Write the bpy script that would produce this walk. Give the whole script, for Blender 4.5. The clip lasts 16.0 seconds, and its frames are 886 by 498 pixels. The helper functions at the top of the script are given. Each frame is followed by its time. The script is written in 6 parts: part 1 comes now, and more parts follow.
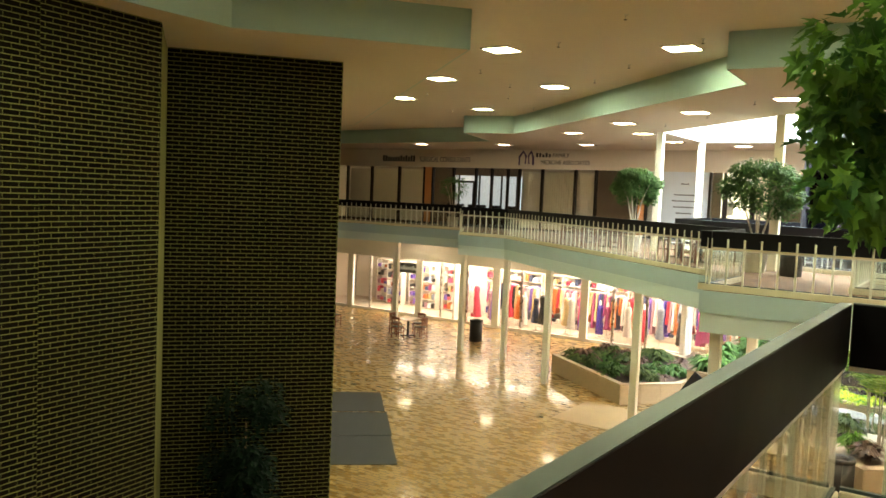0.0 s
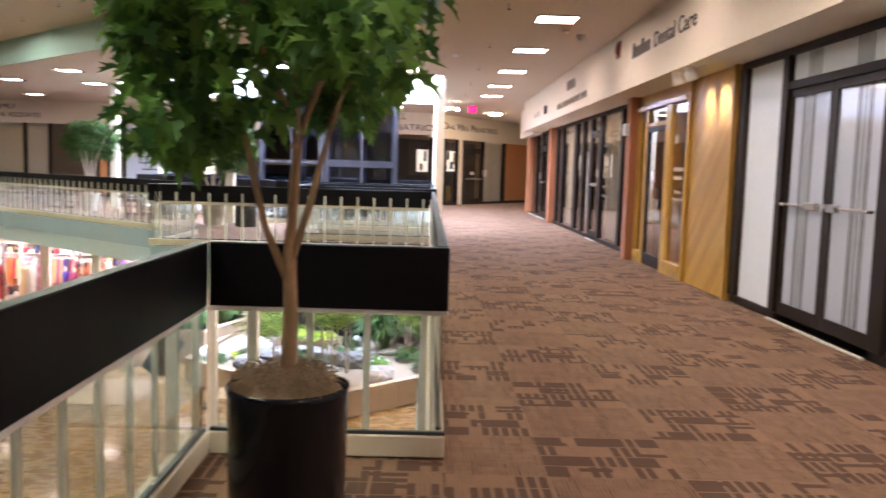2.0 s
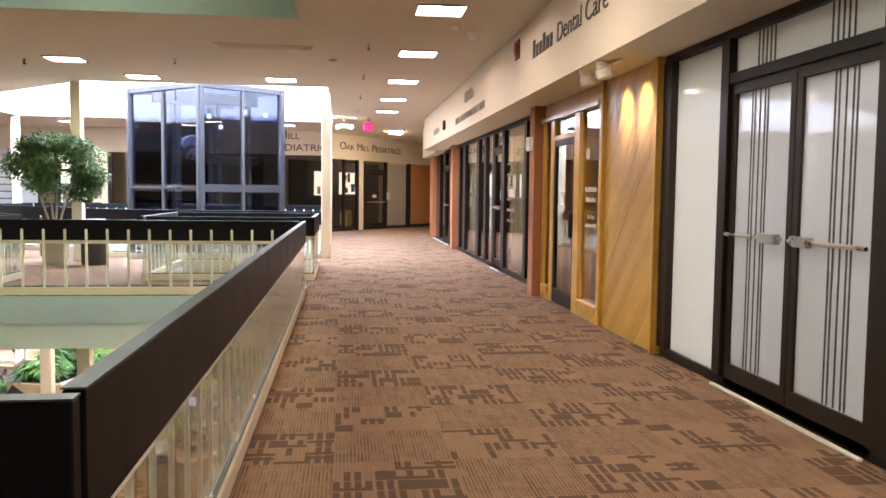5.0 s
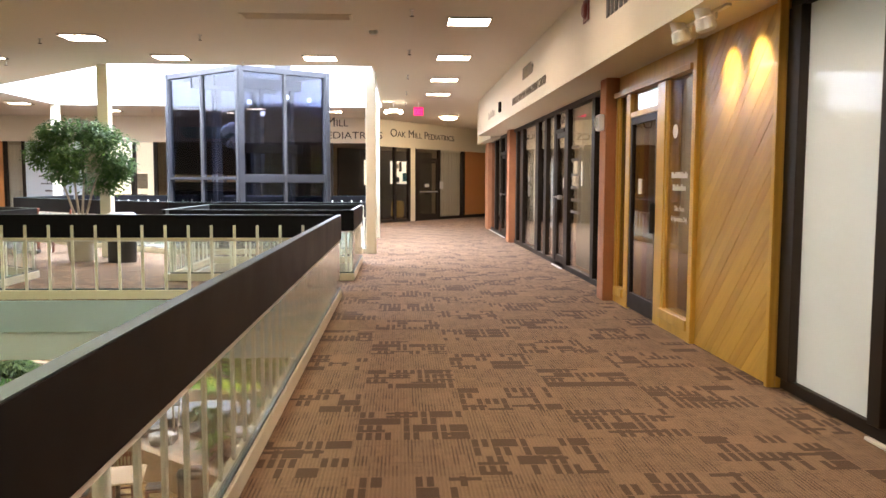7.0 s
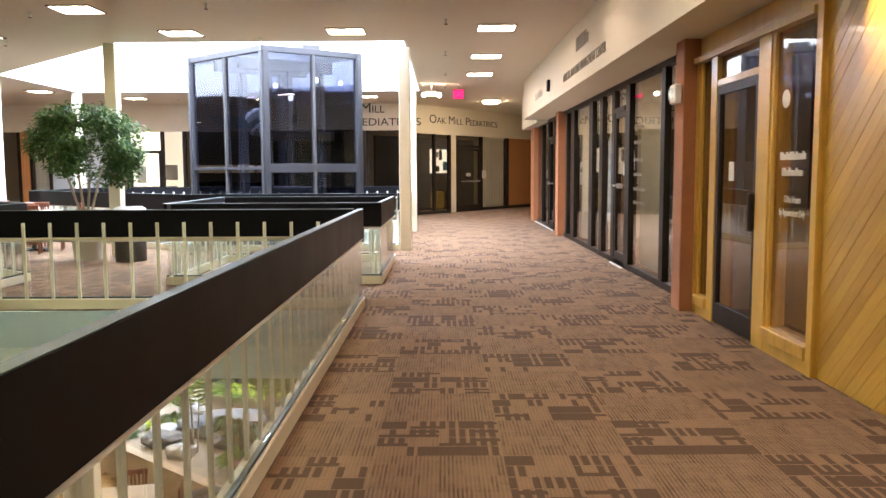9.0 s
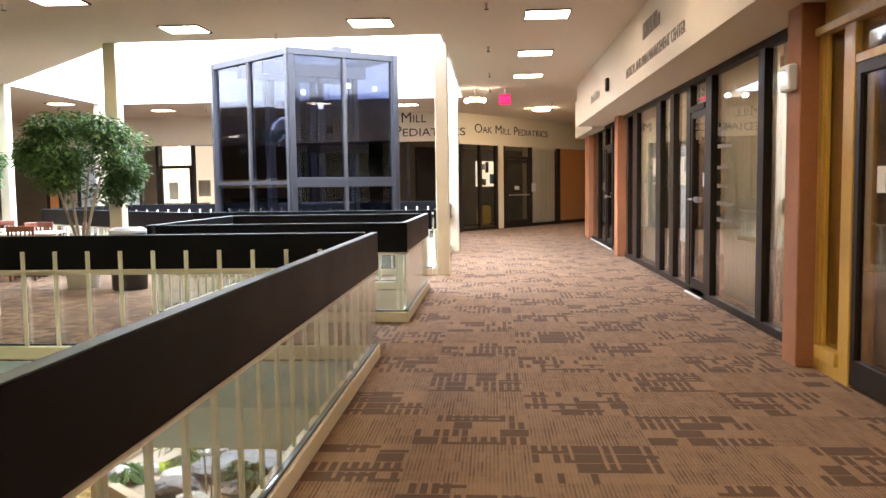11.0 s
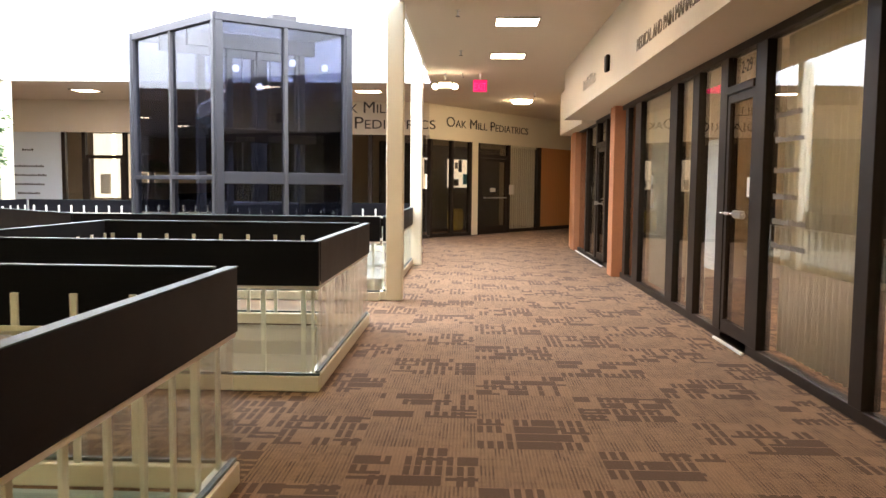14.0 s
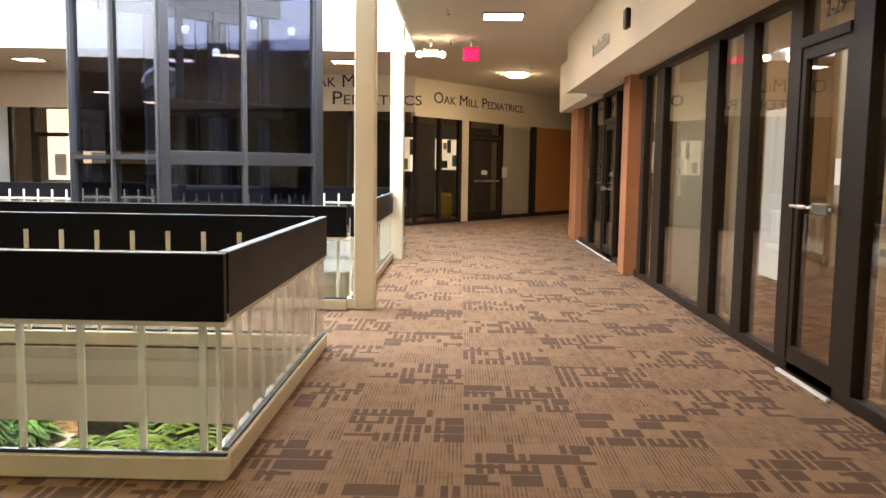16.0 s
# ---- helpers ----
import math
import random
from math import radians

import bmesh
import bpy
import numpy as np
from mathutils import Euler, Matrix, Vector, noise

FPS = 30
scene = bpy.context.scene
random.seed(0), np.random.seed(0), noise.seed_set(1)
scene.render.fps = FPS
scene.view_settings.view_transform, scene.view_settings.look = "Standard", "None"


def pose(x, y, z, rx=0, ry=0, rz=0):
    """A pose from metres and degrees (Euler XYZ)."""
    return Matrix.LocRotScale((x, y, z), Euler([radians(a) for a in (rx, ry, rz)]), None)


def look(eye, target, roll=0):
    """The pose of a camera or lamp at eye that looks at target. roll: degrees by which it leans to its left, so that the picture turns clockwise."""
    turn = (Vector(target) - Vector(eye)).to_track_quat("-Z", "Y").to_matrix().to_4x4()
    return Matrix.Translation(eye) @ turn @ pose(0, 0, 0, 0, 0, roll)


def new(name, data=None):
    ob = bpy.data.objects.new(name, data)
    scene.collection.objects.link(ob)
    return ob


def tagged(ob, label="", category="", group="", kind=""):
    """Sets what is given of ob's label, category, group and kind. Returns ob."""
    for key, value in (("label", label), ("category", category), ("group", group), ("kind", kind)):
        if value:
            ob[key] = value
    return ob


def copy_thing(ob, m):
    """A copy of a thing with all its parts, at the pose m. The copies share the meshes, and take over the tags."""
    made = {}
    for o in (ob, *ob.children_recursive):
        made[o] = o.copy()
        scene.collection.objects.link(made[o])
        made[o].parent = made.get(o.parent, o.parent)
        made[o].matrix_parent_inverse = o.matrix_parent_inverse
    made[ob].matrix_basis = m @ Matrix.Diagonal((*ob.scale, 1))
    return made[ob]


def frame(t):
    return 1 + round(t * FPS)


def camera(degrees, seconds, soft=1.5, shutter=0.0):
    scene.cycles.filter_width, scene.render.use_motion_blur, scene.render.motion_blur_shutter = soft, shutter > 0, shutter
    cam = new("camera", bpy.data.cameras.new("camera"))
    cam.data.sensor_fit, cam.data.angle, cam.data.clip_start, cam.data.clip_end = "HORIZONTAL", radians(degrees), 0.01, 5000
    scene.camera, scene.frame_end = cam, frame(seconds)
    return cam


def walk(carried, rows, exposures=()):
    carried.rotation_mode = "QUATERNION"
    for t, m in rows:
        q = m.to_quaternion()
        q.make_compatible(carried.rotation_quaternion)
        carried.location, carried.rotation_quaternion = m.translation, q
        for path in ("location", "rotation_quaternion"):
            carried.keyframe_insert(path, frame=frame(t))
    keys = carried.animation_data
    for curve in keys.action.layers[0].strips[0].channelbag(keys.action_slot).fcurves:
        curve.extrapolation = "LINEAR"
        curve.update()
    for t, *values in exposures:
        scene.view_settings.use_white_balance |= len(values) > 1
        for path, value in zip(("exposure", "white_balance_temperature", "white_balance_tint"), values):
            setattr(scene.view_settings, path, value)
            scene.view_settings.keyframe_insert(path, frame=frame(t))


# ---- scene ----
cam = camera(57.5, 16.0, shutter=0.25)
PATH = [
    (0, (0.377, 0.391, 1.511), (-0.746, 2.041, 1.375), 2.4),
    (0.5, (0.387, 0.383, 1.49), (-0.641, 2.092, 1.339), 1.9),
    (1, (0.486, 0.385, 1.505), (-0.305, 2.213, 1.32), 1.6),
    (1.5, (0.699, 0.691, 1.451), (0.295, 2.64, 1.25), 1.9),
    (2, (0.887, 0.879, 1.436), (0.927, 2.869, 1.242), 1.7),
    (2.5, (1.033, 1.06, 1.497), (1.399, 3.017, 1.307), 2.0),
    (3, (1.164, 1.454, 1.497), (1.651, 3.386, 1.32), 2.0),
    (3.5, (1.268, 1.844, 1.479), (1.701, 3.79, 1.324), 1.6),
    (4, (1.368, 2.305, 1.47), (1.732, 4.267, 1.331), 1.2),
    (4.5, (1.464, 2.719, 1.485), (1.763, 4.692, 1.35), 0.9),
    (7, (1.755, 4.697, 1.474), (1.859, 6.687, 1.309), 0.2),
    (7.5, (1.781, 5.133, 1.471), (1.862, 7.123, 1.295), 0.1),
    (8, (1.83, 5.567, 1.462), (1.879, 7.558, 1.278), -0.1),
    (8.5, (1.85, 6.019, 1.446), (1.872, 8.01, 1.258), -0.2),
    (9, (1.859, 6.384, 1.443), (1.856, 8.375, 1.253), -0.3),
    (9.5, (1.928, 6.894, 1.415), (1.887, 8.886, 1.231), -0.5),
    (10, (1.958, 7.399, 1.418), (1.883, 9.389, 1.24), -0.7),
    (12.5, (1.995, 9.738, 1.454), (1.836, 11.728, 1.327), -0.7),
    (13, (2.03, 10.25, 1.459), (1.903, 12.241, 1.323), -0.2),
    (13.5, (2.065, 10.733, 1.463), (1.972, 12.726, 1.315), 0.3),
    (14, (2.102, 11.229, 1.449), (2.034, 13.222, 1.293), 0.6),
    (14.5, (2.136, 11.719, 1.434), (2.083, 13.711, 1.268), 0.7),
    (15, (2.132, 12.222, 1.431), (2.091, 14.214, 1.253), 0.8),
    (15.5, (2.133, 12.712, 1.434), (2.093, 14.703, 1.245), 0.8),
    (16, (2.12, 13.171, 1.456), (2.077, 15.16, 1.256), 0.8),
]
EXPOSURES = [(0, -0.06, 7300, 5), (0.5, -0.15, 6000, 15), (1.0, -0.1, 5500, 20), (1.5, -0.2, 5500, 28), (2.0, -0.1, 5850, 29), (2.5, -0.02, 6100, 30), (3.5, -0.02, 6050, 27),
             (4.5, -0.05, 6100, 24), (7.0, -0.18, 6400, 18), (9.0, -0.28, 6400, 17), (12.5, -0.52, 6800, 19), (16.0, -0.84, 7300, 16)]
walk(cam, [(t, look(eye, target, roll)) for t, eye, target, roll in PATH], EXPOSURES)

# ---- world, daylight and exposure ----
world = bpy.data.worlds.new("world")
scene.world = world
world.use_nodes = True
wn = world.node_tree.nodes
sky = wn.new("ShaderNodeTexSky")
sky.sky_type, sky.sun_disc = "NISHITA", False
sky.sun_elevation, sky.sun_rotation = radians(14), radians(200)
world.node_tree.links.new(sky.outputs[0], wn["Background"].inputs[0])
wn["Background"].inputs[1].default_value = 0.1

UP, LOW, RAISED, DOWN = 0.0, 3.7, 4.3, -4.5   # upper floor, low ceiling, raised ceiling, lower floor


def area_lamp(name, at, sx, sy, watts, colour, target=None):
    d = bpy.data.lights.new(name, "AREA")
    d.shape, d.size, d.size_y, d.energy, d.color = "RECTANGLE", sx, sy, watts, colour
    o = new(name, d)
    o.matrix_world = look(at, target or (at[0], at[1] + 0.0001, at[2] - 1))
    return o


area_lamp("skylight_daylight", (-3.4, 24.9, 6.3), 9.4, 8.4, 10500, (0.74, 0.86, 1.0))
SHOP_LAMPS = [(-23.5, 33.4), (-19.0, 33.4), (-14.5, 33.4), (-10.0, 33.4), (-5.0, 33.4)]
for sx_, sy_ in SHOP_LAMPS:
    area_lamp("shop_ceiling_lamp", (sx_, sy_, -1.3), 3.6, 2.4, 660, (1.0, 0.88, 0.77))

# ---- materials ----


def nodes_of(name):
    m = bpy.data.materials.new(name)
    m.use_nodes = True
    nt = m.node_tree
    return m, nt, nt.nodes["Principled BSDF"]


def N(nt, kind, **sets):
    n = nt.nodes.new("ShaderNode" + kind)
    for k, v in sets.items():
        n.inputs[k.replace("_", " ")].default_value = v
    return n


def mathn(nt, op, a, b=None, c=None):
    n = nt.nodes.new("ShaderNodeMath")
    n.operation = op
    for i, v in enumerate((a, b, c)):
        if v is None:
            continue
        if isinstance(v, (int, float)):
            n.inputs[i].default_value = v
        else:
            nt.links.new(v, n.inputs[i])
    return n.outputs[0]


def mixc(nt, fac, a, b, blend="MIX"):
    n = nt.nodes.new("ShaderNodeMix")
    n.data_type, n.blend_type = "RGBA", blend
    for sock, v in ((n.inputs[0], fac), (n.inputs[6], a), (n.inputs[7], b)):
        if isinstance(v, (int, float)):
            sock.default_value = v
        elif isinstance(v, tuple):
            sock.default_value = (*v, 1)
        else:
            nt.links.new(v, sock)
    return n.outputs[2]


def coords(nt, kind="Object"):
    return nt.nodes.new("ShaderNodeTexCoord").outputs[kind]


def bump_to(nt, bsdf, height, strength, distance=0.01):
    b = N(nt, "Bump", Strength=strength, Distance=distance)
    nt.links.new(height, b.inputs["Height"])
    nt.links.new(b.outputs[0], bsdf.inputs["Normal"])


def paint(name, colour, rough=0.6, metal=0.0, grain=40.0, stain=1.2, var=0.12, bump=0.15, spec=0.5, coat=0.0):
    """A plain surface with fine grain and broad stains."""
    m, nt, p = nodes_of(name)
    co = coords(nt)
    a, b = N(nt, "TexNoise", Scale=grain, Detail=4.0), N(nt, "TexNoise", Scale=stain, Detail=3.0, Roughness=0.6)
    for t in (a, b):
        nt.links.new(co, t.inputs["Vector"])
    dark = tuple(c * (1 - 2 * var) for c in colour)
    light = tuple(min(1, c * (1 + var)) for c in colour)
    f = mathn(nt, "ADD", mathn(nt, "MULTIPLY", a.outputs[0], 0.4), mathn(nt, "MULTIPLY", b.outputs[0], 0.6))
    nt.links.new(mixc(nt, f, dark, light), p.inputs["Base Color"])
    nt.links.new(mathn(nt, "ADD", rough - 0.08, mathn(nt, "MULTIPLY", b.outputs[0], 0.16)), p.inputs["Roughness"])
    p.inputs["Metallic"].default_value = metal
    p.inputs["Specular IOR Level"].default_value = spec
    p.inputs["Coat Weight"].default_value = coat
    if bump:
        bump_to(nt, p, a.outputs[0], bump, 0.002)
    return m


def glass(name, tint=(0.95, 0.98, 0.96), gloss=0.035):
    """A thin pane: tinted see-through with a mirror gloss that grows to the edge."""
    m, nt, p = nodes_of(name)
    t, g = nt.nodes.new("ShaderNodeBsdfTransparent"), nt.nodes.new("ShaderNodeBsdfGlossy")
    t.inputs[0].default_value = (*tint, 1)
    g.inputs["Roughness"].default_value = 0.01
    lw = nt.nodes.new("ShaderNodeLayerWeight")
    lw.inputs[0].default_value = 0.5
    f = mathn(nt, "ADD", gloss, mathn(nt, "MULTIPLY", mathn(nt, "POWER", lw.outputs["Facing"], 4.0), 0.8))
    mx = nt.nodes.new("ShaderNodeMixShader")
    for a, b in ((f, mx.inputs[0]), (t.outputs[0], mx.inputs[1]), (g.outputs[0], mx.inputs[2]), (mx.outputs[0], nt.nodes["Material Output"].inputs[0])):
        nt.links.new(a, b)
    nt.nodes.remove(p)
    return m


def glow(name, colour, strength):
    m, nt, p = nodes_of(name)
    p.inputs["Base Color"].default_value = (*colour, 1)
    p.inputs["Emission Color"].default_value = (*colour, 1)
    p.inputs["Emission Strength"].default_value = strength
    return m


def wood(name, dark, light, rough=0.35, ring=9.0, along=(1.0, 1.0, 0.08), coat=0.2):
    m, nt, p = nodes_of(name)
    mp = N(nt, "Mapping", Scale=along)
    nt.links.new(coords(nt), mp.inputs[0])
    rnd = nt.nodes.new("ShaderNodeObjectInfo").outputs["Random"]
    off = nt.nodes.new("ShaderNodeCombineXYZ")
    nt.links.new(mathn(nt, "MULTIPLY", rnd, 13.0), off.inputs[0])
    nt.links.new(off.outputs[0], mp.inputs["Location"])
    w = N(nt, "TexWave", Scale=ring, Distortion=5.0, Detail=3.0)
    n = N(nt, "TexNoise", Scale=60.0, Detail=5.0)
    for t in (w, n):
        nt.links.new(mp.outputs[0], t.inputs["Vector"])
    f = mathn(nt, "ADD", mathn(nt, "MULTIPLY", w.outputs[1], 0.35), mathn(nt, "MULTIPLY", n.outputs[0], 0.45))
    f = mathn(nt, "ADD", f, mathn(nt, "MULTIPLY", mathn(nt, "SUBTRACT", rnd, 0.4), 0.35))
    nt.links.new(mixc(nt, f, dark, light), p.inputs["Base Color"])
    p.inputs["Roughness"].default_value, p.inputs["Coat Weight"].default_value = rough, coat
    bump_to(nt, p, n.outputs[0], 0.15, 0.002)
    return m


def carpet(name, patterned, tile=0.0):
    """Broadloom tile: pinstripe pile with, on the patterned kind, dark rectangular bars. tile > 0: its own square grid."""
    m, nt, p = nodes_of(name)
    sep = nt.nodes.new("ShaderNodeSeparateXYZ")
    nt.links.new(coords(nt), sep.inputs[0])
    u, v = sep.outputs[0], sep.outputs[1]
    if tile:
        rnd = mathn(nt, "MULTIPLY", mathn(nt, "ADD", mathn(nt, "FLOOR", mathn(nt, "DIVIDE", u, tile)),
                                          mathn(nt, "MULTIPLY", mathn(nt, "FLOOR", mathn(nt, "DIVIDE", v, tile)), 7.0)), 0.37)
    else:
        rnd = nt.nodes.new("ShaderNodeObjectInfo").outputs["Random"]

    def cells(su, sv, seed):
        c = nt.nodes.new("ShaderNodeCombineXYZ")
        nt.links.new(mathn(nt, "FLOOR", mathn(nt, "DIVIDE", u, su)), c.inputs[0])
        nt.links.new(mathn(nt, "FLOOR", mathn(nt, "DIVIDE", v, sv)), c.inputs[1])
        nt.links.new(mathn(nt, "ADD", mathn(nt, "MULTIPLY", rnd, 91.0), seed), c.inputs[2])
        w = nt.nodes.new("ShaderNodeTexWhiteNoise")
        nt.links.new(c.outputs[0], w.inputs["Vector"])
        return w.outputs["Value"]

    ribs = mathn(nt, "GREATER_THAN", mathn(nt, "FRACT", mathn(nt, "DIVIDE", u, 0.0203)), 0.52)
    rows = mathn(nt, "GREATER_THAN", mathn(nt, "FRACT", mathn(nt, "DIVIDE", v, 0.0127)), 0.6)
    fine = N(nt, "TexNoise", Scale=170.0, Detail=3.0)
    broad = N(nt, "TexNoise", Scale=2.2, Detail=3.0)
    co = coords(nt)
    nt.links.new(co, fine.inputs["Vector"])
    nt.links.new(coords(nt), broad.inputs["Vector"])
    tan, brown, deep = (0.288, 0.178, 0.107), (0.094, 0.056, 0.036), (0.088, 0.051, 0.033)
    plaid = mathn(nt, "MULTIPLY", rows, mathn(nt, "ADD", 0.35, mathn(nt, "MULTIPLY", cells(0.1525, 0.0254, 5.0), 0.65)))
    stripe = mathn(nt, "MAXIMUM", mathn(nt, "MULTIPLY", ribs, mathn(nt, "ADD", 0.3, mathn(nt, "MULTIPLY", cells(0.0407, 0.1525, 6.0), 0.7))), plaid)
    uneven = mathn(nt, "ADD", 0.64, mathn(nt, "MULTIPLY", cells(0.0203, 0.1017, 7.0), 0.36))
    base = mixc(nt, mathn(nt, "MULTIPLY", stripe, uneven), tan, brown)
    if patterned:
        duty = mathn(nt, "LESS_THAN", mathn(nt, "FRACT", mathn(nt, "DIVIDE", u, 0.0552)), 0.64)
        ends = mathn(nt, "LESS_THAN", mathn(nt, "FRACT", mathn(nt, "DIVIDE", v, 0.145)), 0.93)
        long_bars = mathn(nt, "MULTIPLY", mathn(nt, "MULTIPLY", duty, ends), mathn(nt, "GREATER_THAN", cells(0.0552, 0.145, 1.0), 0.30))
        level = mathn(nt, "LESS_THAN", mathn(nt, "FRACT", mathn(nt, "DIVIDE", v, 0.0725)), 0.62)
        cross_bars = mathn(nt, "MULTIPLY", level, mathn(nt, "GREATER_THAN", cells(0.1655, 0.0725, 2.0), 0.80))
        block = mathn(nt, "MULTIPLY", ends, mathn(nt, "GREATER_THAN", cells(0.1103, 0.145, 4.0), 0.80))
        gaps = mathn(nt, "GREATER_THAN", cells(0.1655, 0.145, 3.0), 0.14)
        bars = mathn(nt, "MULTIPLY", mathn(nt, "MAXIMUM", mathn(nt, "MAXIMUM", long_bars, cross_bars), block), gaps)
        soft = mixc(nt, 0.5, tan, base)
        base = mixc(nt, mathn(nt, "MULTIPLY", bars, 0.9), soft, deep)
    shade = mathn(nt, "ADD", 0.42, mathn(nt, "ADD", mathn(nt, "MULTIPLY", fine.outputs[0], 0.9), mathn(nt, "MULTIPLY", broad.outputs[0], 0.28)))
    tone = nt.nodes.new("ShaderNodeCombineColor")
    for i in range(3):
        nt.links.new(shade, tone.inputs[i])
    nt.links.new(mixc(nt, 1.0, base, tone.outputs[0], "MULTIPLY"), p.inputs["Base Color"])
    p.inputs["Roughness"].default_value = 0.95
    p.inputs["Specular IOR Level"].default_value = 0.15
    p.inputs["Sheen Weight"].default_value = 0.04
    bump_to(nt, p, fine.outputs[0], 0.6, 0.004)
    return m


def paver(name):
    """Glazed irregular floor tiles, ochre and brown, sealed to a shine."""
    m, nt, p = nodes_of(name)
    co = coords(nt)
    wob = N(nt, "TexNoise", Scale=2.0, Detail=1.0)
    nt.links.new(co, wob.inputs["Vector"])
    vec = mixc(nt, 0.1, co, wob.outputs[1])
    b = N(nt, "TexBrick", Scale=1.0, Mortar_Size=0.012, Mortar_Smooth=0.2, Brick_Width=0.18, Row_Height=0.10, Bias=0.0)
    b.inputs["Color1"].default_value, b.inputs["Color2"].default_value = (0, 0, 0, 1), (1, 1, 1, 1)
    b.inputs["Mortar"].default_value = (0.5, 0.5, 0.5, 1)
    nt.links.new(vec, b.inputs["Vector"])
    big, mid = N(nt, "TexNoise", Scale=0.5, Detail=4.0), N(nt, "TexNoise", Scale=5.0, Detail=4.0)
    vor = N(nt, "TexVoronoi", Scale=6.0)
    for t in (big, mid):
        nt.links.new(co, t.inputs["Vector"])
    nt.links.new(vec, vor.inputs["Vector"])
    f = mathn(nt, "ADD", mathn(nt, "MULTIPLY", b.outputs[0], 0.45), mathn(nt, "MULTIPLY", big.outputs[0], 0.2))
    f = mathn(nt, "ADD", f, mathn(nt, "MULTIPLY", vor.outputs[1], 0.35))
    col = mixc(nt, f, (0.16, 0.085, 0.026), (0.58, 0.38, 0.14))
    joint = mathn(nt, "MULTIPLY", b.outputs[1], mathn(nt, "GREATER_THAN", mid.outputs[0], 0.47))
    nt.links.new(mixc(nt, mathn(nt, "MULTIPLY", joint, 0.85), col, (0.05, 0.028, 0.014)), p.inputs["Base Color"])
    nt.links.new(mathn(nt, "ADD", 0.2, mathn(nt, "MULTIPLY", b.outputs[0], 0.16)), p.inputs["Roughness"])
    p.inputs["Coat Weight"].default_value, p.inputs["Coat Roughness"].default_value = 0.35, 0.08
    bump_to(nt, p, mathn(nt, "ADD", b.outputs[0], mathn(nt, "MULTIPLY", vor.outputs[0], 1.0)), 0.3, 0.012)
    return m


def leafy(name, a, b):
    m, nt, p = nodes_of(name)
    rnd = nt.nodes.new("ShaderNodeNewGeometry").outputs["Random Per Island"]
    n = N(nt, "TexNoise", Scale=30.0)
    f = mathn(nt, "ADD", mathn(nt, "MULTIPLY", rnd, 0.75), mathn(nt, "MULTIPLY", n.outputs[0], 0.25))
    nt.links.new(mixc(nt, f, a, b), p.inputs["Base Color"])
    p.inputs["Roughness"].default_value = 0.6
    p.inputs["Specular IOR Level"].default_value = 0.25
    t = nt.nodes.new("ShaderNodeBsdfTranslucent")
    nt.links.new(mixc(nt, f, a, b), t.inputs[0])
    mx = nt.nodes.new("ShaderNodeMixShader")
    mx.inputs[0].default_value = 0.28
    nt.links.new(p.outputs[0], mx.inputs[1])
    nt.links.new(t.outputs[0], mx.inputs[2])
    nt.links.new(mx.outputs[0], nt.nodes["Material Output"].inputs[0])
    return m


def brickface(name):
    m, nt, p = nodes_of(name)
    rnd = nt.nodes.new("ShaderNodeObjectInfo").outputs["Random"]
    isl = nt.nodes.new("ShaderNodeNewGeometry").outputs["Random Per Island"]
    n = N(nt, "TexNoise", Scale=55.0, Detail=5.0)
    nt.links.new(coords(nt), n.inputs["Vector"])
    f = mathn(nt, "ADD", mathn(nt, "MULTIPLY", mathn(nt, "FRACT", mathn(nt, "ADD", mathn(nt, "MULTIPLY", rnd, 7.0), isl)), 0.55), mathn(nt, "MULTIPLY", n.outputs[0], 0.45))
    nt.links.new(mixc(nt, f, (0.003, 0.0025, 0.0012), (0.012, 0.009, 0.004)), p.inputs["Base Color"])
    p.inputs["Roughness"].default_value = 0.9
    p.inputs["Specular IOR Level"].default_value = 0.08
    bump_to(nt, p, n.outputs[0], 0.5, 0.004)
    return m


def curtain_cloth(name, colour):
    m, nt, p = nodes_of(name)
    mp = N(nt, "Mapping", Scale=(60.0, 60.0, 1.5))
    nt.links.new(coords(nt), mp.inputs[0])
    n = N(nt, "TexNoise", Scale=1.0, Detail=3.0)
    nt.links.new(mp.outputs[0], n.inputs["Vector"])
    nt.links.new(mixc(nt, n.outputs[0], tuple(c * 0.8 for c in colour), colour), p.inputs["Base Color"])
    p.inputs["Roughness"].default_value = 0.9
    t = nt.nodes.new("ShaderNodeBsdfTranslucent")
    t.inputs[0].default_value = (*colour, 1)
    mx = nt.nodes.new("ShaderNodeMixShader")
    mx.inputs[0].default_value = 0.35
    nt.links.new(p.outputs[0], mx.inputs[1])
    nt.links.new(t.outputs[0], mx.inputs[2])
    nt.links.new(mx.outputs[0], nt.nodes["Material Output"].inputs[0])
    return m


CARPET_A, CARPET_B = carpet("carpet_patterned", True), carpet("carpet_pinstripe", False)
CARPET_FAR = carpet("carpet_broad", True, 0.605)
PAVER = paver("glazed_floor_tile")
CEIL = paint("ceiling_paint", (0.66, 0.59, 0.50), 0.85, grain=120, stain=0.6, var=0.04, bump=0.25)
BANDC = paint("soffit_paint", (0.38, 0.54, 0.52), 0.6, grain=90, stain=0.8, var=0.06)
HEADER = paint("header_paint", (0.76, 0.70, 0.58), 0.7, grain=110, stain=0.9, var=0.04)
FASCIA = paint("fascia_paint", (0.46, 0.62, 0.71), 0.5, grain=80, stain=0.9, var=0.06)
FASCIA2 = paint("soffit_edge_paint", (0.65, 0.79, 0.84), 0.55, grain=80, stain=0.9, var=0.05)
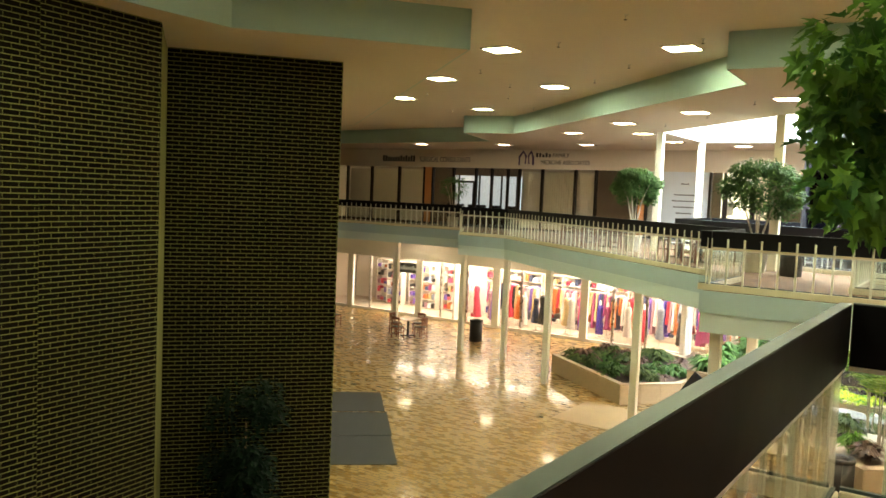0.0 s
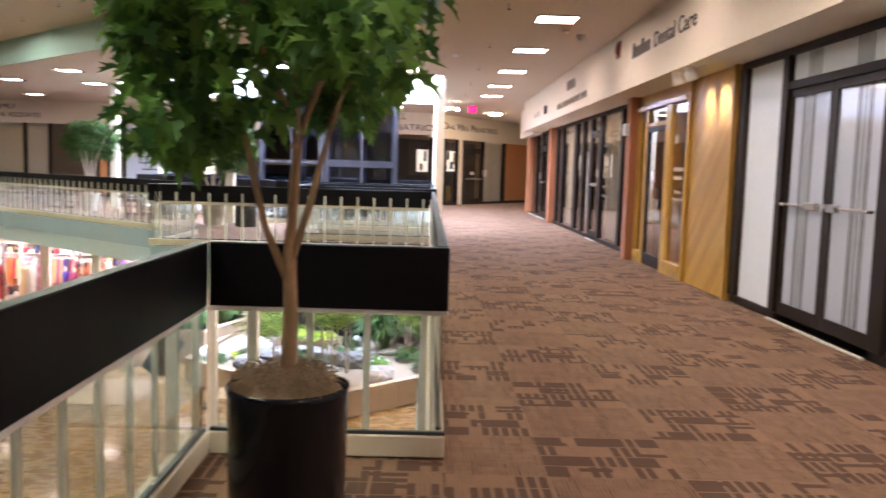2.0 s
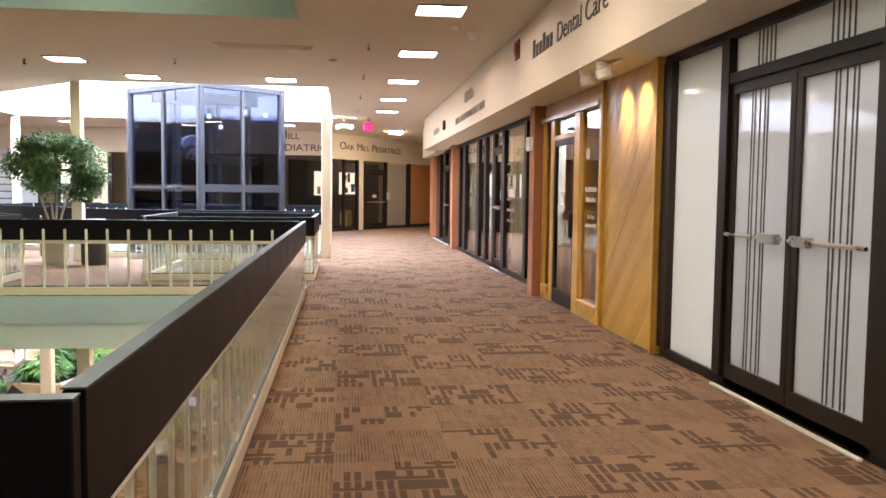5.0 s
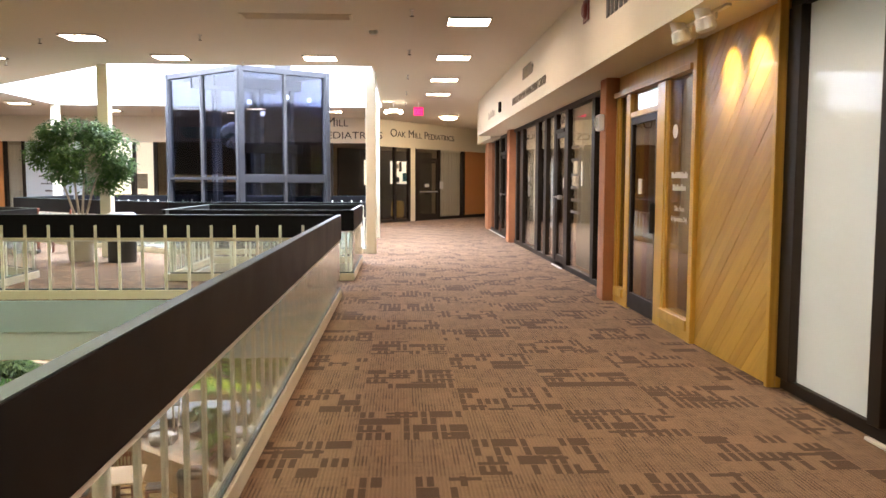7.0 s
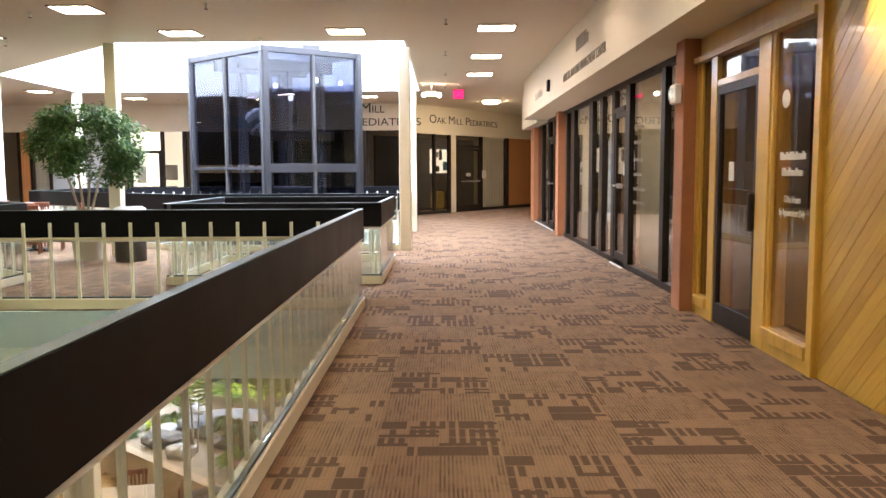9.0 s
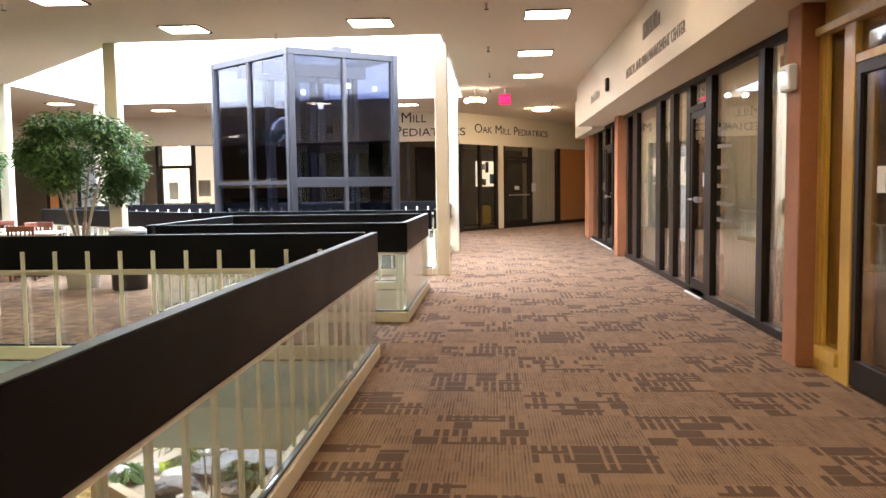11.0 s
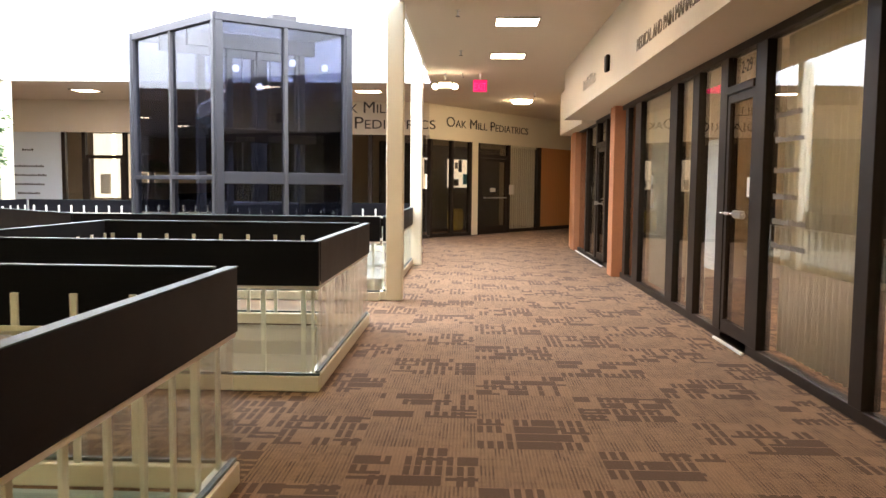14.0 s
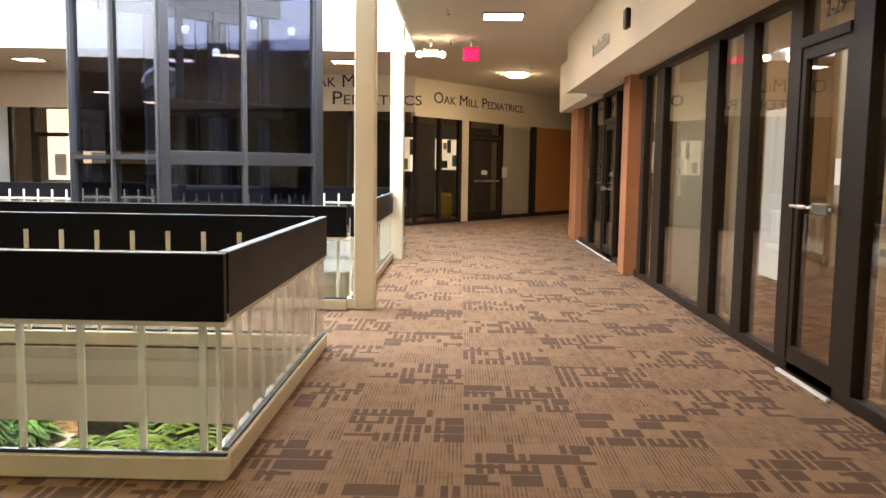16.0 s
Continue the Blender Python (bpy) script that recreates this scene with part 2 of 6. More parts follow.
# The atrium's fascia again, with warm corridor light put into its colour.
FASCIAW = paint("warm_grey_paint", (0.60, 0.58, 0.52), 0.5, grain=80, stain=0.9, var=0.06)
CREAM = paint("cream_enamel", (0.76, 0.70, 0.53), 0.4, grain=60, stain=2.0, var=0.06)
PALE = paint("pale_enamel", (0.82, 0.82, 0.70), 0.4, grain=60, stain=2.0, var=0.05)
WHITE = paint("white_enamel", (0.80, 0.78, 0.72), 0.45, grain=60, stain=1.5, var=0.05)
BLACKB = paint("dark_laminate", (0.0058, 0.0056, 0.0078), 0.45, grain=140, stain=2.0, var=0.2, bump=0.0, spec=0.14)
# Teal of reflected greenish light is put into the cap's colour.
CAPM = paint("brushed_cap", (0.038, 0.062, 0.062), 0.48, 0.1, grain=150, stain=2, var=0.05, bump=0.0)
BRONZE = paint("bronze_anodised", (0.019, 0.012, 0.008), 0.46, 0.0, grain=120, stain=3, var=0.15, bump=0.05, spec=0.22)
STEEL = paint("satin_steel", (0.55, 0.54, 0.52), 0.28, 1.0, grain=150, stain=5, var=0.08, bump=0.05)
TOWERM = paint("tower_aluminium", (0.019, 0.019, 0.024), 0.55, 0.1, grain=120, stain=2, var=0.1, bump=0.0)
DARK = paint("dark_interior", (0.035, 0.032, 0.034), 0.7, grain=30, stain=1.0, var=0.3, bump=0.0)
DARKRED = paint("dark_red_wall", (0.16, 0.030, 0.022), 0.7, grain=40, stain=1.2, var=0.15)
ROOMW = paint("room_wall", (0.50, 0.42, 0.32), 0.8, grain=60, stain=1.0, var=0.06)
SHOPW = paint("shop_wall", (0.72, 0.64, 0.55), 0.7, grain=60, stain=1.0, var=0.05)
TANFLOOR = paint("tan_shop_floor", (0.42, 0.33, 0.25), 0.6, grain=60, stain=1.0, var=0.08)
TERRA = paint("terracotta_plaster", (0.42, 0.168, 0.072), 0.75, grain=35, stain=3.0, var=0.22, bump=0.35)
OAK = wood("honey_oak", (0.43, 0.225, 0.030), (0.75, 0.47, 0.09), 0.32, 5.0, (1.0, 1.0, 0.12))
ORANGEW = wood("orange_veneer", (0.47, 0.18, 0.052), (0.64, 0.29, 0.10), 0.4, 3.0, (1.0, 1.0, 0.1))
CHAIRW = wood("red_mahogany", (0.11, 0.030, 0.016), (0.24, 0.075, 0.035), 0.35, 8.0)
BARK = paint("bark", (0.42, 0.27, 0.15), 0.85, grain=30, stain=6, var=0.25, bump=0.7)
BARKW = paint("pale_bark", (0.42, 0.36, 0.28), 0.8, grain=30, stain=6, var=0.2, bump=0.5)
LEAF1 = leafy("silk_leaf", (0.016, 0.085, 0.030), (0.22, 0.42, 0.07))
LEAF2 = leafy("ficus_leaf", (0.022, 0.070, 0.018), (0.11, 0.20, 0.05))
LEAF3 = leafy("dark_leaf", (0.016, 0.035, 0.014), (0.13, 0.18, 0.055))
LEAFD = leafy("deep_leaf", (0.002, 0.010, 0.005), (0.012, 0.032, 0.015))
LEAFP = leafy("bronze_leaf", (0.05, 0.028, 0.03), (0.22, 0.14, 0.10))
PALMLEAF = leafy("palm_leaf", (0.05, 0.14, 0.025), (0.36, 0.44, 0.10))
LEAFY = leafy("lime_leaf", (0.25, 0.32, 0.02), (0.55, 0.60, 0.06))
MOSS = paint("dry_moss", (0.46, 0.34, 0.22), 0.95, grain=90, stain=22, var=0.42, bump=1.0)
POTBLACK = paint("black_glazed_pot", (0.006, 0.007, 0.013), 0.2, grain=20, stain=2, var=0.2, bump=0.0, coat=0.1, spec=0.3)
POTBEIGE = paint("beige_pot", (0.45, 0.40, 0.32), 0.6, grain=50, stain=3, var=0.1)
STONE = paint("travertine", (0.52, 0.40, 0.27), 0.6, grain=18, stain=2.5, var=0.14, bump=0.3)
ROCK = paint("pale_rock", (0.52, 0.50, 0.47), 0.8, grain=14, stain=3.0, var=0.25, bump=0.8)
ROCKD = paint("grey_rock", (0.19, 0.185, 0.175), 0.7, grain=16, stain=3.0, var=0.3, bump=0.8)
GRAVEL = paint("pale_gravel", (0.36, 0.29, 0.21), 0.95, grain=45, stain=5, var=0.3, bump=1.0)
SOIL = paint("soil", (0.05, 0.033, 0.02), 0.95, grain=40, stain=5, var=0.3, bump=1.0)
MORTAR = paint("mortar", (0.24, 0.24, 0.095), 0.95, grain=90, stain=0.7, var=0.3, bump=0.4, spec=0.1)
BRICK = brickface("brown_brick")
BINBLACK = paint("black_plastic", (0.012, 0.012, 0.013), 0.45, grain=60, stain=4, var=0.2)
MATGREY = paint("ribbed_mat", (0.055, 0.055, 0.058), 0.95, grain=160, stain=3, var=0.15, bump=0.6)
PAPER = paint("paper", (0.82, 0.81, 0.78), 0.8, grain=60, stain=5, var=0.03)
PLASTICW = paint("white_plastic", (0.86, 0.86, 0.86), 0.35, grain=40, stain=4, var=0.03, bump=0.0)
INK = paint("dark_lettering", (0.03, 0.022, 0.02), 0.5, grain=60, stain=6, var=0.1, bump=0.0)
INKPALE = paint("pale_lettering", (0.75, 0.73, 0.70), 0.6, grain=60, stain=6, var=0.05, bump=0.0)
INKSOFT = paint("brown_lettering", (0.24, 0.20, 0.155), 0.6, grain=60, stain=6, var=0.1, bump=0.0)
INKGREY = paint("faded_lettering", (0.20, 0.18, 0.15), 0.6, grain=60, stain=6, var=0.05, bump=0.0)
PURPLE = paint("purple_lettering", (0.06, 0.02, 0.10), 0.5, grain=60, stain=6, var=0.1, bump=0.0)
REDBELL = paint("red_enamel", (0.16, 0.02, 0.015), 0.4, grain=60, stain=6, var=0.1)
TEAL = paint("teal_print", (0.02, 0.20, 0.25), 0.5, grain=60, stain=6, var=0.1, bump=0.0)
CLEAR = glass("clear_glass", (0.965, 0.985, 0.975), 0.08)
TINT = glass("tinted_glass", (0.44, 0.46, 0.53), 0.045)
SMOKE = glass("smoked_glass", (0.72, 0.69, 0.64))


def translucent_film(name, colour, share):
    m, nt, p = nodes_of(name)
    n = N(nt, "TexNoise", Scale=1.1, Detail=2.0)
    nt.links.new(coords(nt), n.inputs["Vector"])
    c = mixc(nt, n.outputs[0], tuple(v * 0.92 for v in colour), colour)
    nt.links.new(c, p.inputs["Base Color"])
    p.inputs["Roughness"].default_value = 0.04
    t = nt.nodes.new("ShaderNodeBsdfTranslucent")
    nt.links.new(c, t.inputs[0])
    mx = nt.nodes.new("ShaderNodeMixShader")
    mx.inputs[0].default_value = share
    nt.links.new(p.outputs[0], mx.inputs[1])
    nt.links.new(t.outputs[0], mx.inputs[2])
    nt.links.new(mx.outputs[0], nt.nodes["Material Output"].inputs[0])
    return m


FILM = translucent_film("frosted_film", (0.78, 0.85, 0.91), 0.50)
FILMD = translucent_film("dusky_film", (0.56, 0.62, 0.70), 0.40)
CURTAIN = curtain_cloth("sheer_curtain", (0.74, 0.67, 0.52))
CURTAINW = curtain_cloth("white_curtain", (0.72, 0.66, 0.55))
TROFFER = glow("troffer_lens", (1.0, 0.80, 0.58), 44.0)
TROFFERG = glow("greenish_troffer_lens", (0.93, 1.0, 0.64), 108.0)
EXITRED = glow("exit_letters", (1.0, 0.04, 0.20), 2.6)
BULB = glow("bulb", (1.0, 0.85, 0.58), 95.0)
# Pale blue glow in place of daylight in the far offices.
DAYGLOW = glow("outdoor_daylight", (0.66, 0.80, 1.0), 1.3)
# Glow for the reflected ceiling lights in the tower glass.
TOWERGLINT = glow("work_lamp_glow", (0.95, 0.97, 1.0), 5.0)
# Glow that stands in for the lamps of the inner rooms.
OFFICEGLOW = glow("lit_office", (1.0, 0.93, 0.78), 2.2)

# ---- small builders ----


def add_box(bm, x0, x1, y0, y1, z0, z1, bevel=0.0):
    vs = [bm.verts.new((x, y, z)) for z in (z0, z1) for y in (y0, y1) for x in (x0, x1)]
    fs = [bm.faces.new([vs[i] for i in q]) for q in ((0, 2, 3, 1), (4, 5, 7, 6), (0, 1, 5, 4), (2, 6, 7, 3), (0, 4, 6, 2), (1, 3, 7, 5))]
    if bevel:
        es = list({e for f in fs for e in f.edges})
        bmesh.ops.bevel(bm, geom=es, offset=bevel, segments=1, affect="EDGES", profile=0.5)
    return bm


def box(x0, x1, y0, y1, z0, z1, bevel=0.0):
    return add_box(bmesh.new(), x0, x1, y0, y1, z0, z1, bevel)


def add_lathe(bm, rings, seg=20, at=(0, 0), caps=True):
    loops = []
    for r, z in rings:
        loops.append([bm.verts.new((at[0] + r * math.cos(2 * math.pi * i / seg), at[1] + r * math.sin(2 * math.pi * i / seg), z)) for i in range(seg)])
    for a, b in zip(loops, loops[1:]):
        for i in range(seg):
            bm.faces.new((a[i], a[(i + 1) % seg], b[(i + 1) % seg], b[i]))
    if caps:
        bm.faces.new(loops[0][::-1])
        bm.faces.new(loops[-1])
    return bm


def lathe(rings, seg=20, at=(0, 0), caps=True):
    return add_lathe(bmesh.new(), rings, seg, at, caps)


def add_tube(bm, pts, radii, seg=8):
    loops = []
    pts = [Vector(p) for p in pts]
    for i, p in enumerate(pts):
        d = (pts[min(i + 1, len(pts) - 1)] - pts[max(i - 1, 0)]).normalized()
        q = d.to_track_quat("Z", "Y")
        r = radii[i]
        loops.append([bm.verts.new(p + q @ Vector((r * math.cos(2 * math.pi * k / seg), r * math.sin(2 * math.pi * k / seg), 0))) for k in range(seg)])
    for a, b in zip(loops, loops[1:]):
        for i in range(seg):
            bm.faces.new((a[i], a[(i + 1) % seg], b[(i + 1) % seg], b[i]))
    bm.faces.new(loops[0][::-1])
    bm.faces.new(loops[-1])
    return bm


def mesh_of(name, bm, material):
    bmesh.ops.recalc_face_normals(bm, faces=bm.faces)
    me = bpy.data.meshes.new(name)
    bm.to_mesh(me)
    bm.free()
    for mt in (material if isinstance(material, (list, tuple)) else [material]):
        me.materials.append(mt)
    return me


def smooth(ob, angle=40):
    for p in ob.data.polygons:
        p.use_smooth = True
    return ob


def part(name, bm, material, parent, label=""):
    """Links a bmesh as one mesh object under a thing or a part."""
    ob = new(name, mesh_of(name, bm, material))
    ob.parent = parent
    return tagged(ob, label) if label else ob


def repeat(name, mesh, parent, loc, rot=None):
    ob = new(name, mesh)
    ob.parent = parent
    ob.location = loc
    if rot:
        ob.rotation_euler = rot
    return ob


def thing(name, label, category, at=(0, 0, 0), turn=0.0, group="", kind=""):
    e = new(name)
    e.empty_display_size = 0.2
    e.matrix_world = pose(*at, 0, 0, turn)
    return tagged(e, label, category, group, kind)


def solid(name, bm, material, label, category="", kind="structure", group=""):
    return tagged(new(name, mesh_of(name, bm, material)), label, category, group, kind)


def along(p, q):
    """Length and heading in degrees of a run on plan."""
    return math.hypot(q[0] - p[0], q[1] - p[1]), math.degrees(math.atan2(q[1] - p[1], q[0] - p[0]))


def sheet(outline, holes, z0, z1):
    """A slab with holes in it."""
    bm = bmesh.new()
    for loop in (outline, *holes):
        vs = [bm.verts.new((x, y, z1)) for x, y in loop]
        for a, b in zip(vs, vs[1:] + vs[:1]):
            bm.edges.new((a, b))
    r = bmesh.ops.triangle_fill(bm, edges=bm.edges[:], use_beauty=True, normal=(0, 0, 1))
    faces = [f for f in r["geom"] if isinstance(f, bmesh.types.BMFace)]
    ex = bmesh.ops.extrude_face_region(bm, geom=faces)
    for v in ex["geom"]:
        if isinstance(v, bmesh.types.BMVert):
            v.co.z = z0
    return bm


def lettering(name, text, size, material, parent, m, depth=0.006, width=0.0, small_caps=False):
    """Raised letters, lying on the local xy plane of m, as a mesh."""
    c = bpy.data.curves.new(name, "FONT")
    c.body, c.size, c.extrude, c.align_x = text, size, depth, "CENTER"
    if small_caps:
        c.small_caps_scale = 0.74
        for f in c.body_format:
            f.use_small_caps = True
    tmp = bpy.data.objects.new(name, c)
    scene.collection.objects.link(tmp)
    me = bpy.data.meshes.new_from_object(tmp.evaluated_get(bpy.context.evaluated_depsgraph_get()))
    bpy.data.objects.remove(tmp)
    me.materials.append(material)
    if width:
        xs = [v.co.x for v in me.vertices]
        k = width / (max(xs) - min(xs))
        for v in me.vertices:
            v.co.x *= k
    ob = new(name, me)
    ob.parent = parent
    ob.matrix_local = m
    return tagged(ob, kind="stuff")


def glyph_bars(name, count, height, width, material, parent, m):
    """Unreadable or trade lettering: one plain bar for each character."""
    bm = bmesh.new()
    step = width / count
    for i in range(count):
        x = -width / 2 + i * step
        h = height * (1.0 if i == 0 else random.choice((0.7, 0.75, 1.0)))
        add_box(bm, x, x + step * 0.68, 0, h, 0, 0.008)
    ob = part(name, bm, material, parent)
    ob.matrix_local = m
    return tagged(ob, kind="stuff")


FACE_MINUS_X = Matrix(((0, 0, -1, 0), (-1, 0, 0, 0), (0, 1, 0, 0), (0, 0, 0, 1)))   # writing read by one who looks along +x


# ---- the large structure ----
ATRIUM = [(-0.27, -8), (-0.27, 4.9), (0.9, 4.9), (0.9, 14.91), (-3.85, 14.91), (-3.85, 17.25), (-14.25, 25.9), (-16.4, 26.1),
          (-18.4, 29.3), (-26, 29.1), (-26, -8)]
VOID_2 = [(-1.65, 16.85), (0.955, 16.85), (0.955, 19.48), (-1.65, 19.48)]
VOID_3 = [(0.95, 21.35), (-2.9, 21.35), (-7.8, 25.4), (-7.8, 29.0), (0.95, 29.0)]
OUTLINE = [(-30, -9), (9, -9), (9, 42), (-30, 42)]
floor = solid("floor", sheet(OUTLINE, [ATRIUM, VOID_2, VOID_3], -0.12, -0.006), CARPET_FAR, "brown patterned carpet on the upper floor")
slab = solid("floor_slab", sheet(OUTLINE, [ATRIUM, VOID_2, VOID_3], -0.625, -0.125), FASCIA2, "pale painted underside of the upper floor")
lower = solid("floor_lower", box(-30, 9, -9, 42, DOWN - 0.2, DOWN), PAVER, "shiny ochre and brown tiles on the lower floor")
RAISED_PLAN = [(0.97, -8.5), (0.97, 13.8), (-3.35, 13.8), (-3.45, 15.5), (-12.6, 24.2), (-13.6, 25.0), (-15.35, 24.5), (-16.6, 28.4), (-25.5, 29.4),
               (-25.5, 25.0), (-17.7, 21.3), (-6.36, 10.76), (-8.6, 8.1), (-8.6, -8.5)]
SKY_PLAN = [(1.2, 20.6), (-3.8, 20.6), (-8.3, 25.0), (-8.3, 29.2), (1.2, 29.2)]
solid("ceiling", sheet(OUTLINE, [RAISED_PLAN, SKY_PLAN], LOW, LOW + 0.12), CEIL, "cream painted ceiling over the walkways")
solid("ceiling_raised", sheet(OUTLINE, [SKY_PLAN], RAISED, RAISED + 0.12), CEIL, "cream painted raised ceiling over the atrium")


def ribbon(plan, z0, z1, thick):
    """An upright band along a closed plan."""
    bm = bmesh.new()
    for a, b in zip(plan, plan[1:] + plan[:1]):
        d = (Vector(b) - Vector(a)).normalized()
        n = Vector((d.y, -d.x)) * thick
        q = [(a[0], a[1]), (b[0], b[1]), (b[0] + n.x, b[1] + n.y), (a[0] + n.x, a[1] + n.y)]
        lo = [bm.verts.new((x, y, z0)) for x, y in q]
        hi = [bm.verts.new((x, y, z1)) for x, y in q]
        bm.faces.new(lo[::-1])
        bm.faces.new(hi)
        for i in range(4):
            bm.faces.new((lo[i], lo[(i + 1) % 4], hi[(i + 1) % 4], hi[i]))
    return bm


solid("trim_soffit_band", ribbon(RAISED_PLAN, LOW - 0.003, RAISED - 0.002, -0.02), BANDC, "grey-green painted band between the two ceiling levels")
for a_, b_ in zip(SKY_PLAN, SKY_PLAN[1:] + SKY_PLAN[:1]):
    solid("skylight_well", ribbon([a_, b_], LOW - 0.003, 6.45, 0.02), PLASTICW, "white painted side of the skylight well")
for nm, plan in (("trim_fascia_atrium", ATRIUM[1:10]), ("trim_fascia_small_opening", VOID_2 + VOID_2[:1]), ("trim_fascia_lift_opening", VOID_3 + VOID_3[:1])):
    f_bm, g_bm = bmesh.new(), bmesh.new()
    for a, b in zip(plan, plan[1:]):
        L, ang = along(a, b)
        R = pose(a[0], a[1], 0, 0, 0, ang)
        side = -1 if nm == "trim_fascia_lift_opening" else 1
        low = nm == "trim_fascia_atrium"
        for bm_, y0, y1, z0, z1 in ((f_bm, -0.01, 0.05, -0.40 if low else -0.31, -0.012), (g_bm, -0.01, 0.018, -0.757 if low else -0.621, -0.402 if low else -0.312)):
            k = bm_.verts[:]
            add_box(bm_, -0.02, L + 0.02, *(sorted((side * y0, side * y1))), z0, z1)
            bmesh.ops.transform(bm_, matrix=R, verts=[v for v in bm_.verts if v not in set(k)])
    # Warm light on the two smaller openings is put into their paint.
    warm = nm != "trim_fascia_atrium"
    solid(nm, f_bm, FASCIAW if warm else FASCIA, "fascia along the floor edge, warm light put into its grey" if warm else "grey-green painted fascia along the floor edge")
    solid(nm + "_lower", g_bm, WHITE if warm else FASCIA2, "pale painted lower fascia under the floor edge")

# outer walls
solid("wall_west", box(-30, -29.7, -9, 42, DOWN, RAISED), ROOMW, "plain wall that closes the hall")
solid("wall_south", box(-30, 9, -9, -8.7, DOWN, RAISED), ROOMW, "plain wall that closes the hall behind")
solid("wall_north", box(-30, 9, 41.7, 42, DOWN, RAISED), ROOMW, "plain wall that closes the rooms")
solid("wall_east", box(8.7, 9, -9, 42, DOWN, RAISED), ROOMW, "plain wall that closes the rooms")

# ---- guardrails ----
SPACING = 0.285
baluster_mesh = mesh_of("baluster", box(-0.017, 0.017, 0.058, 0.076, -0.02, 0.925, 0.002), PALE)


def guardrail(p, q, side=1, label="glass guardrail with dark band and cream balusters", glazed=True, band=BLACKB, ends=(0.0, 0.0)):
    """p to q is the floor's edge; side +1: the drop is on the left hand of the run. Local y points to the drop, 0 is the walking face."""
    L, ang = along(p, q)
    r = thing("guardrail", label, "railing", (p[0], p[1], 0), ang, "guardrails along the floor edge")
    s = side
    r.matrix_world = pose(p[0], p[1], 0, 0, 0, ang) @ Matrix.Translation((0, -0.1 * s, 0)) @ Matrix.Diagonal((1, s, 1, 1))
    a, b = ends
    part("kerb", box(a, L + b, 0, 0.095, 0, 0.11, 0.006), CREAM, r, "cream painted kerb")
    part("band", box(a, L + b, 0.004, 0.054, 0.745, 1.053, 0.004), band, r, "dark laminate band")
    part("top_cap", box(a - 0.001, L + b + 0.001, 0.002, 0.056, 1.0535, 1.058), CAPM, r, "thin grey top cap")
    part("inner_rail", box(a, L + b, 0.077, 0.089, 0.745, 0.77), CREAM, r)
    if glazed:
        part("lower_channel", box(a, L + b, 0.016, 0.044, 0.111, 0.128), CAPM, r)
        part("upper_channel", box(a, L + b, 0.014, 0.046, 0.720, 0.744), WHITE, r)
        n = max(1, round((L + b - a) / 1.25))
        w = (L + b - a) / n
        gm = mesh_of("glass_panel", box(0.004, w - 0.004, 0.026, 0.034, 0.1285, 0.7195), CLEAR)
        for i in range(n):
            repeat("glass_panel", gm, r, (a + i * w, 0, 0)).visible_shadow = False
    k = int(L / SPACING)
    off = (L - k * SPACING) / 2
    for i in range(k + 1):
        repeat("baluster", baluster_mesh, r, (off + i * SPACING, 0, 0))
    return r


guardrail((-0.27, -3.6), (-0.27, 4.9), 1, ends=(0, -0.1))
guardrail((-0.27, 4.9), (0.9, 4.9), 1, ends=(0.1, 0.1))
guardrail((0.9, 4.9), (0.9, 14.91), 1, ends=(0.004, 0.1))
guardrail((0.9, 14.91), (-3.85, 14.91), 1, ends=(0.004, 0.1))
guardrail((-3.85, 14.91), (-3.85, 17.25), 1, ends=(0, 0))
guardrail((-3.85, 17.25), (-14.25, 25.9), 1)
guardrail((-14.25, 25.9), (-16.4, 26.1), 1)
guardrail((-16.4, 26.1), (-18.4, 29.3), 1)
guardrail((-18.4, 29.3), (-26, 29.1), 1)
for a_, b_ in zip(VOID_2, VOID_2[1:] + VOID_2[:1]):
    guardrail(a_, b_, 1, ends=(-0.003, 0.1))
for a_, b_ in zip(VOID_3[:4], VOID_3[1:]):
    guardrail(a_, b_, -1, ends=(-0.02, 0.02))
guardrail(VOID_3[4], VOID_3[0], -1, ends=(0, 0.0))

# ---- columns ----


def column(x, y, z0, z1, w, label, material=CREAM):
    c = thing("column", label, "column", (x, y, z0), 0, "square columns")
    part("shaft", box(-w / 2, w / 2, -w / 2, w / 2, 0.0, z1 - z0 - 0.001, 0.012), material, c)
    return c


for x_, y_ in ((1.145, 21.4), (1.10, 26.0), (-3.95, 20.75), (-8.35, 24.95), (-8.35, 29.15)):
    column(x_, y_, 0.0, LOW, 0.21, "square cream painted column on the upper floor")
for x_, y_ in ((-16.3, 26.35), (-14.3, 26.2), (-11.35, 23.8), (-6.95, 20.1), (-3.65, 15.25), (-3.6, 17.8), (1.2, 15.2), (1.15, 21.3), (-22.0, 29.6), (-8.4, 29.15), (-2.2, 15.3)):
    column(x_, y_, DOWN, -0.626, 0.19, "slender white painted column on the lower floor", WHITE)

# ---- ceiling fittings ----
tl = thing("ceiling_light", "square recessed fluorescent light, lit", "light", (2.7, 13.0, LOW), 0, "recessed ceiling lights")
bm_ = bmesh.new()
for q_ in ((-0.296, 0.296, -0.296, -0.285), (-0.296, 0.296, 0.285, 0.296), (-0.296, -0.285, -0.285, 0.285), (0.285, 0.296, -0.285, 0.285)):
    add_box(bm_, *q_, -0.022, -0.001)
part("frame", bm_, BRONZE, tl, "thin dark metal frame")
